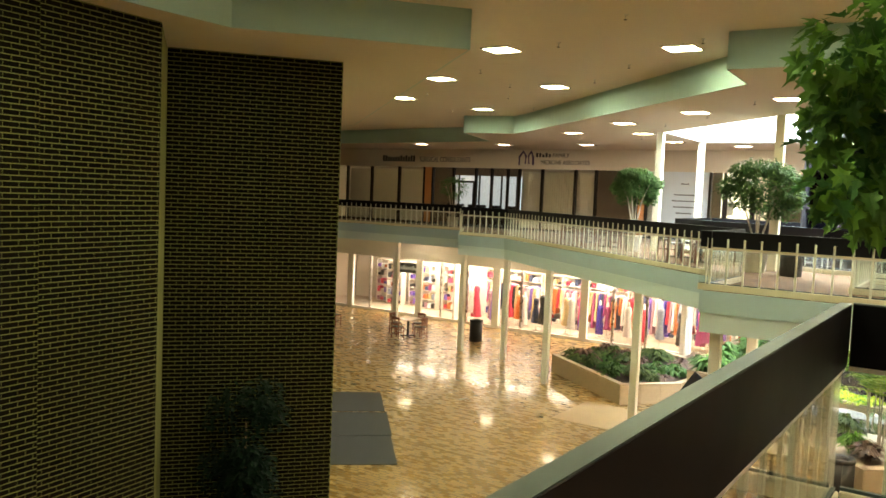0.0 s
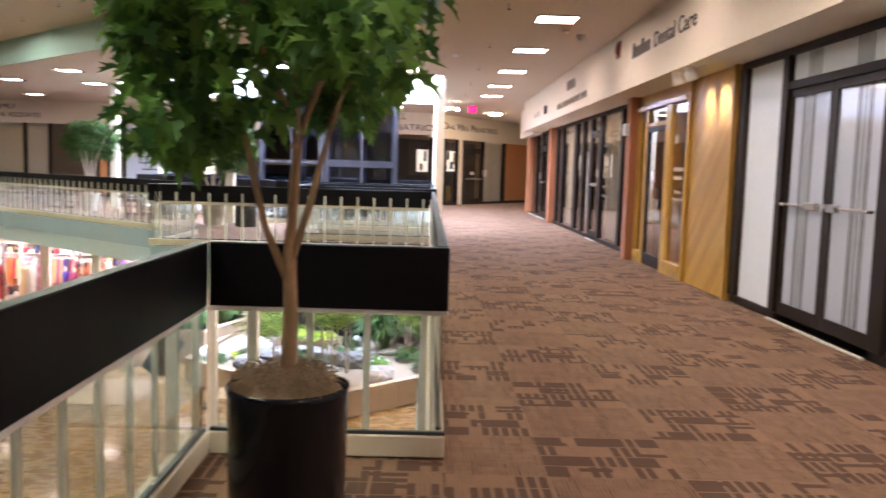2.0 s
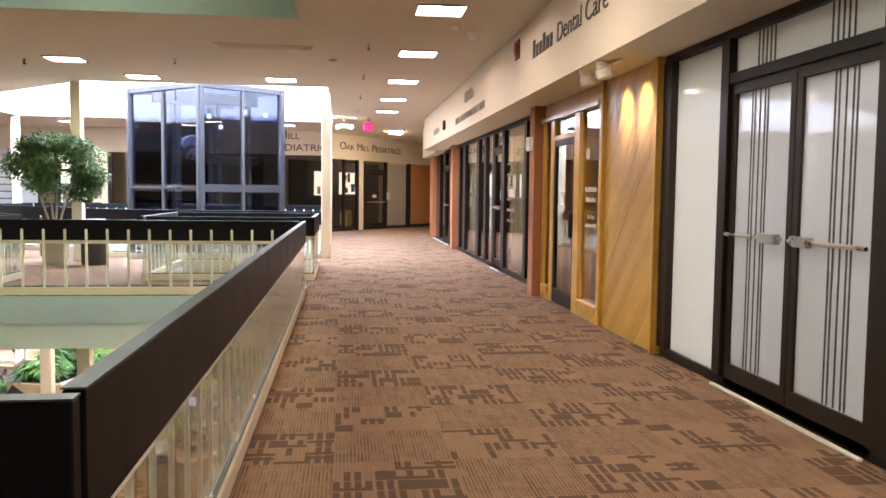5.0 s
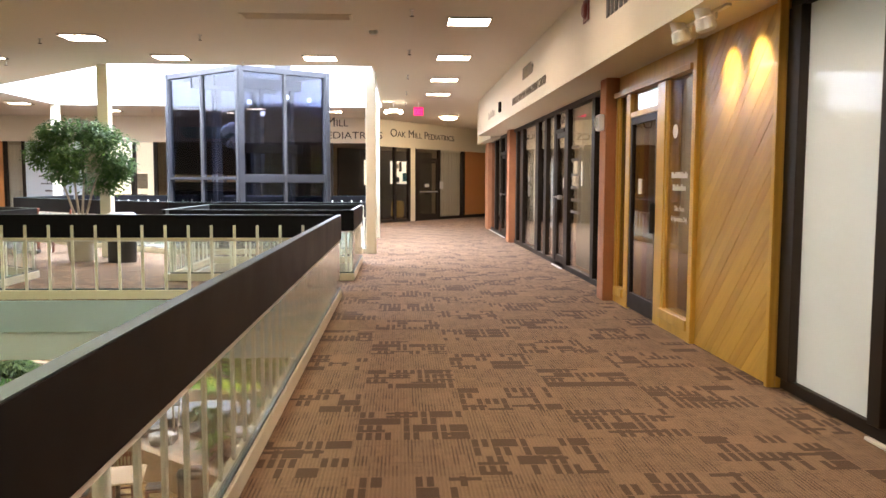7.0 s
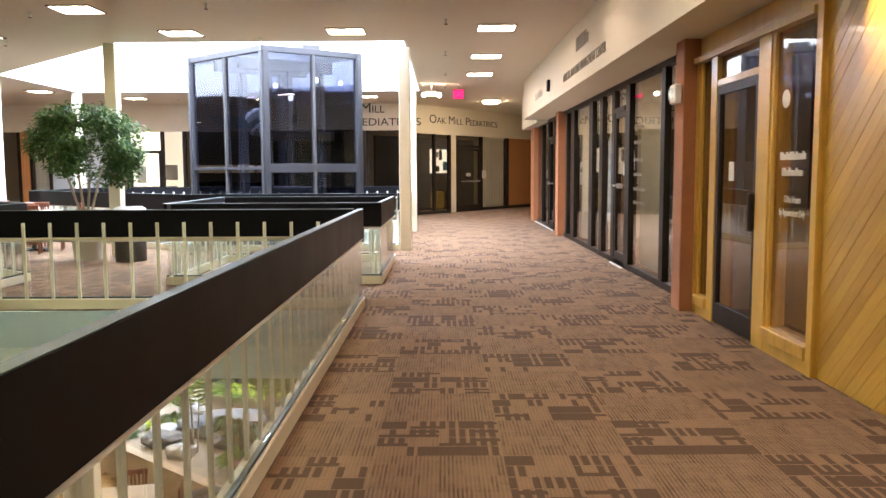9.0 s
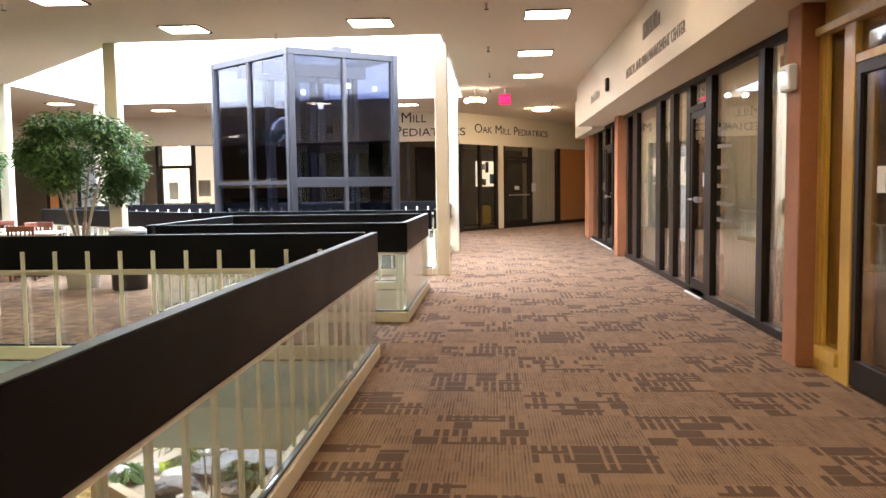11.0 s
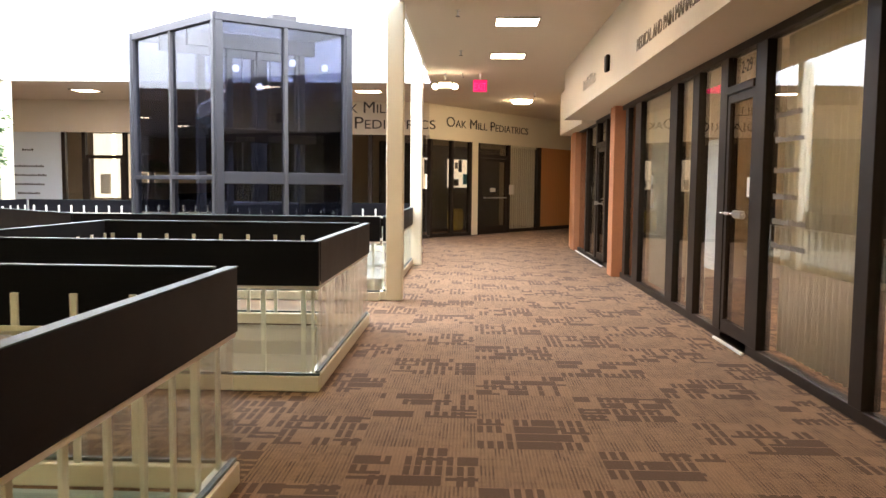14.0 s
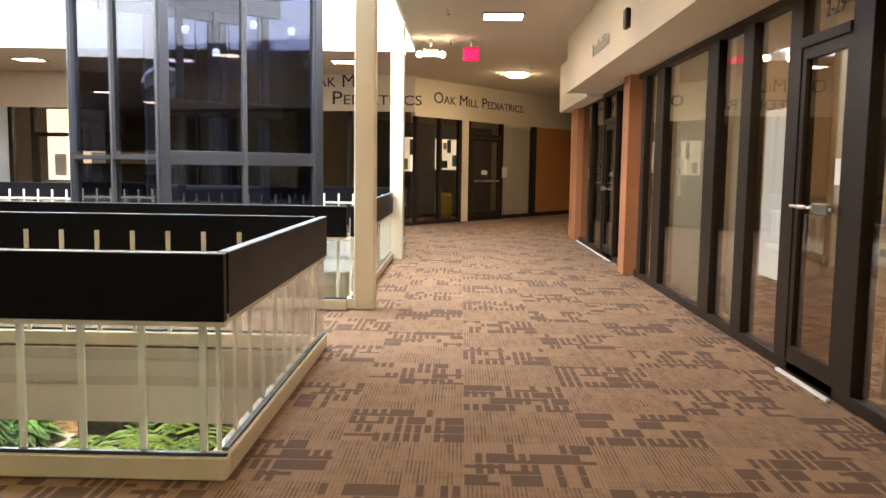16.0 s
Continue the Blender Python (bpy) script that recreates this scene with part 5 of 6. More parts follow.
while xg < -3.0:
    rk = thing("garment_rail", "steel rail hung with dresses of many colours", "clothes rail", (xg, 33.5 + 0.6 * (int(xg * 2) % 2), DOWN + 0.06), 0, "garment rails in the shop")
    for x_ in (0.0, 1.5):
        part("upright", box(x_ - 0.015, x_ + 0.015, -0.2, 0.2, 0.0, 0.03), RACKM, rk)
        part("upright", lathe([(0.014, 0.03), (0.014, 1.85)], 8, (x_, 0)), RACKM, rk)
    part("bar", add_tube(bmesh.new(), [(0, 0, 1.85), (1.5, 0, 1.85)], [0.014, 0.014], 8), RACKM, rk)
    for k in range(11):
        x_ = 0.1 + k * 0.13
        bm = bmesh.new()
        h = random.uniform(0.7, 1.55)
        top = [bm.verts.new((x_ + dx, dy, 1.78)) for dx, dy in ((-0.02, -0.16), (0.02, -0.16), (0.02, 0.16), (-0.02, 0.16))]
        bot = [bm.verts.new((x_ + dx, dy, 1.78 - h)) for dx, dy in ((-0.05, -0.24), (0.05, -0.24), (0.05, 0.24), (-0.05, 0.24))]
        bm.faces.new(top)
        bm.faces.new(bot[::-1])
        for q in range(4):
            bm.faces.new((bot[q], bot[(q + 1) % 4], top[(q + 1) % 4], top[q]))
        part("garment", bm, random.choice(GOWNM), rk)
    xg += 1.62
for k in range(20):
    sv = thing("display_shelf", "tall shop shelf filled with folded goods", "shelf", (-27.2 + k * 1.1, 34.6 - 0.5 * (k % 2) if k < 6 else 35.1, DOWN + 0.06), 0, "shelves in the corner shop")
    for x_ in (0.0, 0.96):
        part("side_panel", box(x_, x_ + 0.03, 0.0, 0.4, 0.0, 2.3), SHOPW, sv)
    for z_ in (0.05, 0.5, 0.95, 1.4, 1.85, 2.27):
        part("shelf", box(0.031, 0.959, 0.0, 0.4, z_, z_ + 0.025), SHOPW, sv)
        if z_ < 2.2:
            for q in range(4):
                part("goods", box(0.06 + q * 0.22, 0.06 + q * 0.22 + 0.18, 0.02, 0.34, z_ + 0.026, z_ + 0.026 + random.uniform(0.12, 0.34), 0.01), random.choice(GOWNM + [PAPER, BINBLACK]), sv)
hs = thing("hanging_shop_sign", "black hanging sign with pale lettering in the shop", "sign", (-23.4, 32.3, DOWN + 2.05))
part("board", box(-0.85, 0.85, 0.0, 0.05, 0.0, 0.5), BINBLACK, hs)
part("wire", box(-0.6, -0.59, 0.02, 0.03, 0.5, 1.25), STEEL, hs)
part("wire", box(0.59, 0.6, 0.02, 0.03, 0.5, 1.25), STEEL, hs)
glyph_bars("lettering", 10, 0.2, 1.4, INKPALE, hs, Matrix.Translation((0, -0.009, 0.15)) @ FLAT)

# ---- planting ----


def scatter_leaves(bm, centres, count, size, seed, flat=0.5, fold=0.25, wide=0.55):
    """Single leaves, each a folded four-sided blade, round the given clump centres (x, y, z, rx, rz)."""
    rng = random.Random(seed)
    for _ in range(count):
        cx, cy, cz, rx, rz = rng.choice(centres)
        while True:
            p = Vector((rng.uniform(-1, 1), rng.uniform(-1, 1), rng.uniform(-1, 1)))
            if 0.25 < p.length < 1:
                break
        pos = Vector((cx + p.x * rx, cy + p.y * rx, cz + p.z * rz))
        d = Vector((p.x + rng.uniform(-0.6, 0.6), p.y + rng.uniform(-0.6, 0.6), rng.uniform(-1.0, 0.35) * flat)).normalized()
        s = size * rng.uniform(0.65, 1.25)
        side = d.cross(Vector((rng.uniform(-0.4, 0.4), rng.uniform(-0.4, 0.4), 1))).normalized() * s * wide * 0.5
        nrm = side.cross(d).normalized()
        a, m, t = pos, pos + d * s * 0.45 + nrm * 0.02 * s, pos + d * s - nrm * fold * s * 0.5
        va, vm, vt = bm.verts.new(a), bm.verts.new(m), bm.verts.new(t)
        vl, vr = bm.verts.new(m + side + nrm * fold * s * 0.3), bm.verts.new(m - side + nrm * fold * s * 0.3)
        for q in ((va, vm, vl), (vl, vm, vt), (va, vr, vm), (vm, vr, vt)):
            bm.faces.new(q)
    return bm


def lobed_leaves(bm, centres, count, size, seed):
    """Broad lobed leaves, hanging, with five points."""
    rng = random.Random(seed)
    half = [(0.15, 0.03), (0.40, -0.04), (0.31, 0.17), (0.62, 0.40), (0.36, 0.44), (0.19, 0.50), (0.29, 0.78), (0.12, 0.80)]
    shape = [(0.0, 0.0)] + [(-u, v) for u, v in half] + [(0.0, 1.14)] + half[::-1]
    for _ in range(count):
        cx, cy, cz, rx, rz = rng.choice(centres)
        while True:
            p = Vector((rng.uniform(-1, 1), rng.uniform(-1, 1), rng.uniform(-1, 1)))
            if 0.2 < p.length < 1:
                break
        pos = Vector((cx + p.x * rx, cy + p.y * rx, cz + p.z * rz))
        d = Vector((p.x * 0.8 + rng.uniform(-0.5, 0.5), p.y * 0.8 + rng.uniform(-0.5, 0.5), rng.uniform(-1.2, 0.1))).normalized()
        side = d.cross(Vector((rng.uniform(-0.5, 0.5), rng.uniform(-0.5, 0.5), 1))).normalized()
        nrm = side.cross(d).normalized()
        s = size * rng.uniform(0.6, 1.2)
        curl = rng.uniform(0.05, 0.38)
        vs = [bm.verts.new(pos + side * u * s + d * v * s + nrm * s * (0.30 * abs(u) - curl * v * v)) for u, v in shape]
        mid = bm.verts.new(pos + d * 0.45 * s - nrm * 0.05 * s)
        for a, b in zip(vs, vs[1:] + vs[:1]):
            bm.faces.new((a, b, mid))
    return bm


pt = thing("potted_tree", "green silk tree with forked trunk in a black glazed pot", "potted plant", (0.36, 3.98, 0.0))
smooth(part("pot", lathe([(0.215, 0.0), (0.225, 0.02), (0.235, 0.56), (0.24, 0.585), (0.225, 0.59), (0.215, 0.55)], 36, caps=False), POTBLACK, pt, "black glazed cylinder pot"))
part("pot_base", lathe([(0.21, 0.004), (0.21, 0.03)], 30), POTBLACK, pt)
bm_ = lathe([(0.222, 0.53), (0.20, 0.575), (0.12, 0.615), (0.05, 0.63)], 26)
bmesh.ops.subdivide_edges(bm_, edges=bm_.edges[:], cuts=4, use_grid_fill=True)
for v in bm_.verts:
    v.co.z += 0.025 * noise.noise(v.co * 16) + 0.018 * noise.noise(v.co * 48)
scatter_leaves(bm_, [(0.13 * math.cos(k * 0.7) * (0.4 + 0.6 * (k % 3) / 2), 0.13 * math.sin(k * 0.7) * (0.4 + 0.6 * (k % 3) / 2), 0.618, 0.09, 0.055) for k in range(27)], 3600, 0.045, 12, flat=0.8, wide=0.14)
part("moss", bm_, MOSS, pt, "dry tan moss")
bm_ = bmesh.new()
add_tube(bm_, [(0, 0, 0.58), (0.005, 0.01, 0.85), (0.0, 0.0, 1.1), (0.02, 0.02, 1.5), (0.0, 0.0, 2.1)], [0.036, 0.03, 0.026, 0.02, 0.012], 10)
smooth(part("trunk", bm_, BARK, pt, "bare brown trunk"))
for pts in ([(0.0, 0, 0.98), (-0.10, 0.02, 1.2), (-0.2, 0.05, 1.6), (-0.3, 0.06, 2.0)], [(0.0, 0, 1.05), (0.08, -0.02, 1.3), (0.16, -0.05, 1.6), (0.3, -0.08, 1.95)], [(0.01, 0.01, 1.5), (0.1, 0.15, 1.8), (0.15, 0.3, 2.1)], [(0.0, 0.0, 1.6), (-0.1, -0.18, 1.9), (-0.2, -0.3, 2.2)]):
    smooth(part("branch", add_tube(bmesh.new(), pts, [0.017, 0.014, 0.01, 0.005][:len(pts)], 7), BARK, pt))
rng_ = random.Random(8)
cents = [(0.0, 0.0, 2.25, 0.5, 0.45)]
for k in range(26):
    a = rng_.uniform(0, 6.28)
    r = rng_.uniform(0.2, 0.62)
    z = rng_.uniform(1.62, 3.0)
    k2 = max(0.35, 1 - abs(z - 2.0) / 1.4)
    cents.append((r * k2 * math.cos(a), r * k2 * math.sin(a), z, 0.20, 0.16))
for x_, y_, z_ in ((-0.45, -0.1, 1.62), (-0.52, 0.05, 1.85), (-0.40, 0.15, 1.55), (-0.5, -0.2, 2.1)):
    cents.append((x_, y_, z_, 0.17, 0.15))
part("crown", lobed_leaves(bmesh.new(), cents, 2500, 0.098, 3), LEAF1, pt, "broad lobed green silk leaves")


def ficus(x, y, height, radius, label, seed, pot=POTBEIGE, leaf=LEAF2, count=9000):
    t = thing("ficus_tree", label, "potted plant", (x, y, 0.0), 0, "potted trees on the upper floor")
    smooth(part("pot", lathe([(0.22, 0.0), (0.27, 0.45), (0.29, 0.5), (0.25, 0.5), (0.24, 0.44)], 28, caps=False), pot, t, "round planter pot"))
    part("soil", lathe([(0.245, 0.40), (0.245, 0.45)], 24), SOIL, t)
    rng = random.Random(seed)
    stem = height - radius * 1.5
    for k in range(4):
        a = k * 1.6 + rng.uniform(-0.3, 0.3)
        pts = [(0.04 * math.cos(a), 0.04 * math.sin(a), 0.42), (0.09 * math.cos(a), 0.09 * math.sin(a), stem * 0.7), (0.3 * radius * math.cos(a), 0.3 * radius * math.sin(a), stem + radius * 0.3), (0.6 * radius * math.cos(a), 0.6 * radius * math.sin(a), stem + radius)]
        smooth(part("stem", add_tube(bmesh.new(), pts, [0.028, 0.024, 0.018, 0.008], 7), BARKW, t))
    cents = [(0, 0, height - radius * 0.75, radius * 0.7, radius * 0.6)]
    for k in range(34):
        a, b = rng.uniform(0, 6.28), rng.uniform(-0.75, 1.0)
        r = radius * math.sqrt(max(0.05, 1 - b * b)) * rng.uniform(0.6, 0.9)
        cents.append((r * math.cos(a), r * math.sin(a), height - radius * 0.75 + b * radius * 0.65, radius * 0.30, radius * 0.24))
    part("crown", scatter_leaves(bmesh.new(), cents, count, 0.095, seed + 1), leaf, t, "dense small green leaves")
    return t


ficus(-4.15, 19.95, 2.55, 0.95, "leafy ficus with pale stems in a beige pot", 21)
ficus(-8.7, 24.0, 2.5, 0.75, "leafy ficus with pale stems in a beige pot", 33)
ficus(-19.6, 30.4, 2.3, 0.7, "leafy ficus with pale stems in a beige pot", 35, count=1200)

bin_ = thing("litter_bin", "black cylinder litter bin with pale rimmed lid", "bin", (-3.35, 19.75, 0), 0, "litter bins")
smooth(part("body", lathe([(0.24, 0.0), (0.25, 0.02), (0.25, 0.82)], 28), BINBLACK, bin_))
part("lid", lathe([(0.262, 0.821), (0.262, 0.86), (0.20, 0.90), (0.13, 0.90), (0.13, 0.84)], 28, caps=False), paint("pale_lid", (0.5, 0.52, 0.55), 0.4), bin_, "pale rim lid")
for x_, y_ in ((-17.0, 28.6), (-1.9, 18.75)):
    b2 = thing("litter_bin", "black cylinder litter bin with open dished top on the lower floor", "bin", (x_, y_, DOWN), 0, "litter bins")
    smooth(part("body", lathe([(0.25, 0.0), (0.27, 0.03), (0.27, 0.82)], 28), BINBLACK, b2))
    smooth(part("top", lathe([(0.275, 0.821), (0.285, 0.86), (0.27, 0.90), (0.16, 0.87), (0.14, 0.80)], 28, caps=False), BINBLACK, b2))


def chair(at, turn, label="red-brown wooden dining chair with slatted back", group="wooden cafe chairs"):
    c = thing("dining_chair", label, "chair", at, turn, group)
    part("seat", box(-0.21, 0.21, -0.20, 0.20, 0.43, 0.465, 0.012), CHAIRW, c)
    for x_, y_, h in ((-0.18, -0.17, 0.43), (0.18, -0.17, 0.43), (-0.18, 0.18, 0.88), (0.18, 0.18, 0.88)):
        part("leg", box(x_ - 0.018, x_ + 0.018, y_ - 0.018, y_ + 0.018, 0.0, h, 0.004), CHAIRW, c)
    part("top_rail", box(-0.21, 0.21, 0.165, 0.20, 0.80, 0.89, 0.01), CHAIRW, c)
    part("lower_rail", box(-0.161, 0.161, 0.17, 0.195, 0.56, 0.60), CHAIRW, c)
    for k in range(5):
        part("back_slat", box(-0.13 + k * 0.065 - 0.012, -0.13 + k * 0.065 + 0.012, 0.176, 0.19, 0.601, 0.799), CHAIRW, c)
    for y_ in (-0.17, 0.18):
        part("stretcher", box(-0.161, 0.161, y_ - 0.01, y_ + 0.01, 0.18, 0.21), CHAIRW, c)
    part("cushion", box(-0.19, 0.19, -0.185, 0.16, 0.466, 0.495, 0.012), BINBLACK, c, "dark seat pad")
    return c


def cafe_table(at, turn, label="square cafe table with pale top and dark pedestal"):
    t = thing("cafe_table", label, "table", at, turn, "cafe tables")
    part("tabletop", box(-0.46, 0.46, -0.46, 0.46, 0.715, 0.75, 0.01), paint("pale_laminate", (0.62, 0.52, 0.40), 0.35), t, "pale laminate top")
    part("pedestal", lathe([(0.045, 0.03), (0.04, 0.714)], 14), BINBLACK, t)
    for k in range(4):
        o = part("foot", box(0.0, 0.34, -0.03, 0.03, 0.0, 0.045, 0.008), BINBLACK, t)
        o.matrix_local = pose(0, 0, 0, 0, 0, 45 + 90 * k)
    return t


CHAIR0 = chair((-19.65, 26.75, DOWN), 180)


def set_table(x, y, z, turn, sides=(0, 90, 180, 270), r=0.66):
    cafe_table((x, y, z), turn)
    for s_ in sides:
        a = radians(turn + s_)
        copy_thing(CHAIR0, pose(x - r * math.sin(a), y + r * math.cos(a), z, 0, 0, turn + s_))


cafe_table((-19.65, 27.45, DOWN), 0)
for x_, y_, a_ in ((-20.35, 27.5, 90), (-18.95, 27.4, -90), (-19.6, 28.15, 0), (-23.5, 27.2, 90)):
    copy_thing(CHAIR0, pose(x_, y_, DOWN, 0, 0, a_))
set_table(-3.3, 19.0, DOWN, 12, (0, 90, 270))
set_table(-5.9, 21.6, 0.0, 20, (0, 90, 180, 270))
set_table(-6.9, 23.4 - 0.5, 0.0, 50, (0, 180))
set_table(-10.0, 25.2, 0.0, 40, (0, 90, 180, 270))
set_table(-11.6, 27.0, 0.0, 10, (0, 90, 180, 270))


def planter(plan, h, label, thick=0.16, bed=SOIL):
    """A stone-faced bed: coping and wall round a plan, with soil inside."""
    p = thing("planter", label, "planter", (plan[0][0], plan[0][1], DOWN), 0, "stone planters")
    o = Vector(plan[0])
    loc = [Vector(q) - o for q in plan]
    for a, b in zip(loc, loc[1:] + loc[:1]):
        L, ang = along(a, b)
        w = part("wall", box(0.0, L, 0.0, thick, 0.0, h - 0.05), STONE, p)
        w.matrix_local = pose(a.x, a.y, 0, 0, 0, ang)
        n = max(1, round(L / 0.62))
        tm = mesh_of("stone_slab", box(0.004, L / n - 0.004, -0.014, -0.001, 0.01, h - 0.055, 0.003), STONE)
        for i in range(n):
            s = repeat("stone_slab", tm, p, (a.x + math.cos(radians(ang)) * i * L / n, a.y + math.sin(radians(ang)) * i * L / n, 0), (0, 0, radians(ang)))
        c = part("coping", box(-0.025, L + 0.02, -0.025, thick + 0.02, h - 0.049, h, 0.006), STONE, p)
        c.matrix_local = pose(a.x, a.y, 0, 0, 0, ang)
    bm = bmesh.new()
    vs = [bm.verts.new((q.x, q.y, h - 0.12)) for q in loc]
    bm.faces.new(vs)
    part("soil", bm, bed, p)
    return p


PL1 = [(-8.4, 22.9), (-7.1, 24.4), (-6.6, 28.0), (-9.5, 29.2), (-12.0, 25.6)]
PL2 = [(-1.5, 19.05), (1.6, 21.9), (1.6, 27.5), (-5.2, 27.5), (-5.6, 22.6)]
planter(PL1, 0.62, "stone-faced planter of green plants on the lower floor")
planter(PL2, 0.66, "stone-faced planter with rocks and plants on the lower floor", bed=GRAVEL)
planter([(-7.0, 24.7), (-5.6, 24.4), (-4.7, 27.3), (-6.2, 28.0)], 1.0, "raised stone-faced planter of green plants")
LIME_BOX = [(-3.4, 23.9), (-1.7, 23.4), (-1.5, 24.0), (-3.2, 24.55)]
planter(LIME_BOX, 1.05, "raised stone box of lime yellow plants")


def shrub(x, y, z, r, h, leaf, seed, n=90, size=0.3, wide=0.3, label="low green shrub in a planter"):
    s = thing("shrub", label, "plant", (x, y, z), 0, "planter plants")
    rng = random.Random(seed)
    bm = bmesh.new()
    for _ in range(n):
        a = rng.uniform(0, 6.28)
        d = Vector((math.cos(a), math.sin(a), 0))
        k = rng.uniform(0.3, 1.0)
        b = Vector((rng.uniform(-0.1, 0.1), rng.uniform(-0.1, 0.1), 0.0))
        top = d * r * k + Vector((0, 0, h * rng.uniform(0.5, 1.0) * (1.15 - 0.5 * k)))
        tip = d * (r * k + size * 0.7) + Vector((0, 0, top.z - size * rng.uniform(0.1, 0.5)))
        side = d.cross(Vector((0, 0, 1))) * size * wide * 0.5
        v0, v1, v2, v3 = bm.verts.new(b), bm.verts.new(top + side), bm.verts.new(tip), bm.verts.new(top - side)
        m = bm.verts.new(top + Vector((0, 0, 0.03)))
        for q in ((v0, m, v1), (v1, m, v2), (v0, v3, m), (m, v3, v2)):
            bm.faces.new(q)
    part("foliage", bm, leaf, s)
    return s


rng_ = random.Random(17)


def inside(poly, x, y, margin=0.3):
    hit = False
    for (x0, y0), (x1, y1) in zip(poly, poly[1:] + poly[:1]):
        if (y0 > y) != (y1 > y) and x < (x1 - x0) * (y - y0) / (y1 - y0) + x0:
            hit = not hit
        L, a = along((x0, y0), (x1, y1))
        d = abs((x1 - x0) * (y0 - y) - (x0 - x) * (y1 - y0)) / L
        if d < margin:
            return False
    return hit


def fill_bed(poly, z, n, leaves, hmin, hmax, seed, size=0.3):
    rng = random.Random(seed)
    xs, ys = [p[0] for p in poly], [p[1] for p in poly]
    k = 0
    while k < n:
        x, y = rng.uniform(min(xs), max(xs)), rng.uniform(min(ys), max(ys))
        if inside(poly, x, y):
            shrub(x, y, z, rng.uniform(0.2, 0.42), rng.uniform(hmin, hmax), rng.choice(leaves), seed * 100 + k, 70, size, rng.choice((0.2, 0.35, 0.45)))
            k += 1


fill_bed(PL1, DOWN + 0.5, 42, [LEAF3, LEAF2, LEAF3, LEAFP], 0.25, 0.6, 3)
fill_bed([(-7.0, 24.7), (-5.6, 24.4), (-4.7, 27.3), (-6.2, 28.0)], DOWN + 0.88, 16, [LEAF2, LEAF1], 0.5, 1.2, 5, 0.4)
fill_bed(PL2, DOWN + 0.54, 30, [LEAF3, LEAF2, LEAFP, LEAF1], 0.25, 0.6, 7)
fill_bed(LIME_BOX, DOWN + 0.93, 20, [LEAFY, LEAFY, LEAF1], 0.2, 0.34, 9, 0.18)
fill_bed([(-4.9, 23.0), (-3.6, 22.2), (-3.2, 23.0), (-4.4, 23.9)], DOWN + 0.54, 5, [LEAFY], 0.15, 0.25, 10, 0.16)
for x_, y_, s_ in ((-0.3, 24.4, 1), (0.5, 25.8, 2), (-1.0, 27.0, 3)):
    shrub(x_, y_, DOWN + 0.54, 0.75, 1.7, LEAF2, 900 + s_, 130, 0.7, 0.12, "arching palm in a planter")


def palm(x, y, z, height, seed):
    """Several thin stems with arching feathered fronds."""
    s = thing("palm", "tall arching green palm in a stone planter", "plant", (x, y, z), 0, "palms in the planter")
    rng = random.Random(seed)
    bm = bmesh.new()
    for k in range(3):
        a = k * 2.1 + rng.uniform(0, 0.6)
        part("stem", add_tube(bmesh.new(), [(0.05 * math.cos(a), 0.05 * math.sin(a), 0), (0.12 * math.cos(a), 0.12 * math.sin(a), height * 0.55)], [0.022, 0.014], 6), BARKW, s)
    for k in range(22):
        a, reach, rise = rng.uniform(0, 6.28), rng.uniform(0.45, 0.95), rng.uniform(0.5, 1.0) * height * 0.55
        z0 = height * rng.uniform(0.28, 0.55)
        d = Vector((math.cos(a), math.sin(a), 0))
        last = None
        for i in range(13):
            t = i / 12
            p = d * (0.1 + reach * t * t + 0.15 * t) + Vector((0, 0, z0 + rise * (1.5 * t - 0.75 * t ** 2.4)))
            if last and i > 2:
                run = (p - last).normalized()
                for sd in (-1, 1):
                    side = run.cross(Vector((0, 0, 1))).normalized() * sd
                    ln = 0.34 * (1 - 0.6 * abs(t - 0.5)) * rng.uniform(0.8, 1.1)
                    tip = p + side * ln * 0.75 + run * ln * 0.6 - Vector((0, 0, ln * 0.35))
                    w = run * 0.014
                    bm.faces.new([bm.verts.new(q) for q in (p - w, p + w, (p + tip) / 2 + w * 1.2 + Vector((0, 0, 0.02)), tip)])
            if last:
                v = Vector((0, 0, 0.006))
                bm.faces.new([bm.verts.new(q) for q in (last - v, p - v, p + v, last + v)])
            last = p
    part("fronds", bm, PALMLEAF, s)
    return s


for x_, y_, h_, s_ in ((-1.45, 21.35, 2.95, 61), (-1.15, 21.8, 2.75, 62), (-3.0, 21.6, 2.0, 63), (-1.75, 21.9, 2.7, 64), (0.4, 23.4, 2.3, 65)):
    palm(x_, y_, DOWN + 0.54, h_, s_)
LEDGES = [(-3.05, 22.65, 0.62, 0.40, 0.30), (-2.25, 21.95, 0.55, 0.36, 0.26), (-1.85, 22.5, 0.60, 0.38, 0.34), (-2.6, 23.1, 0.70, 0.36, 0.30), (-0.9, 22.6, 0.5, 0.4, 0.3), (-3.7, 22.0, 0.4, 0.3, 0.22)]
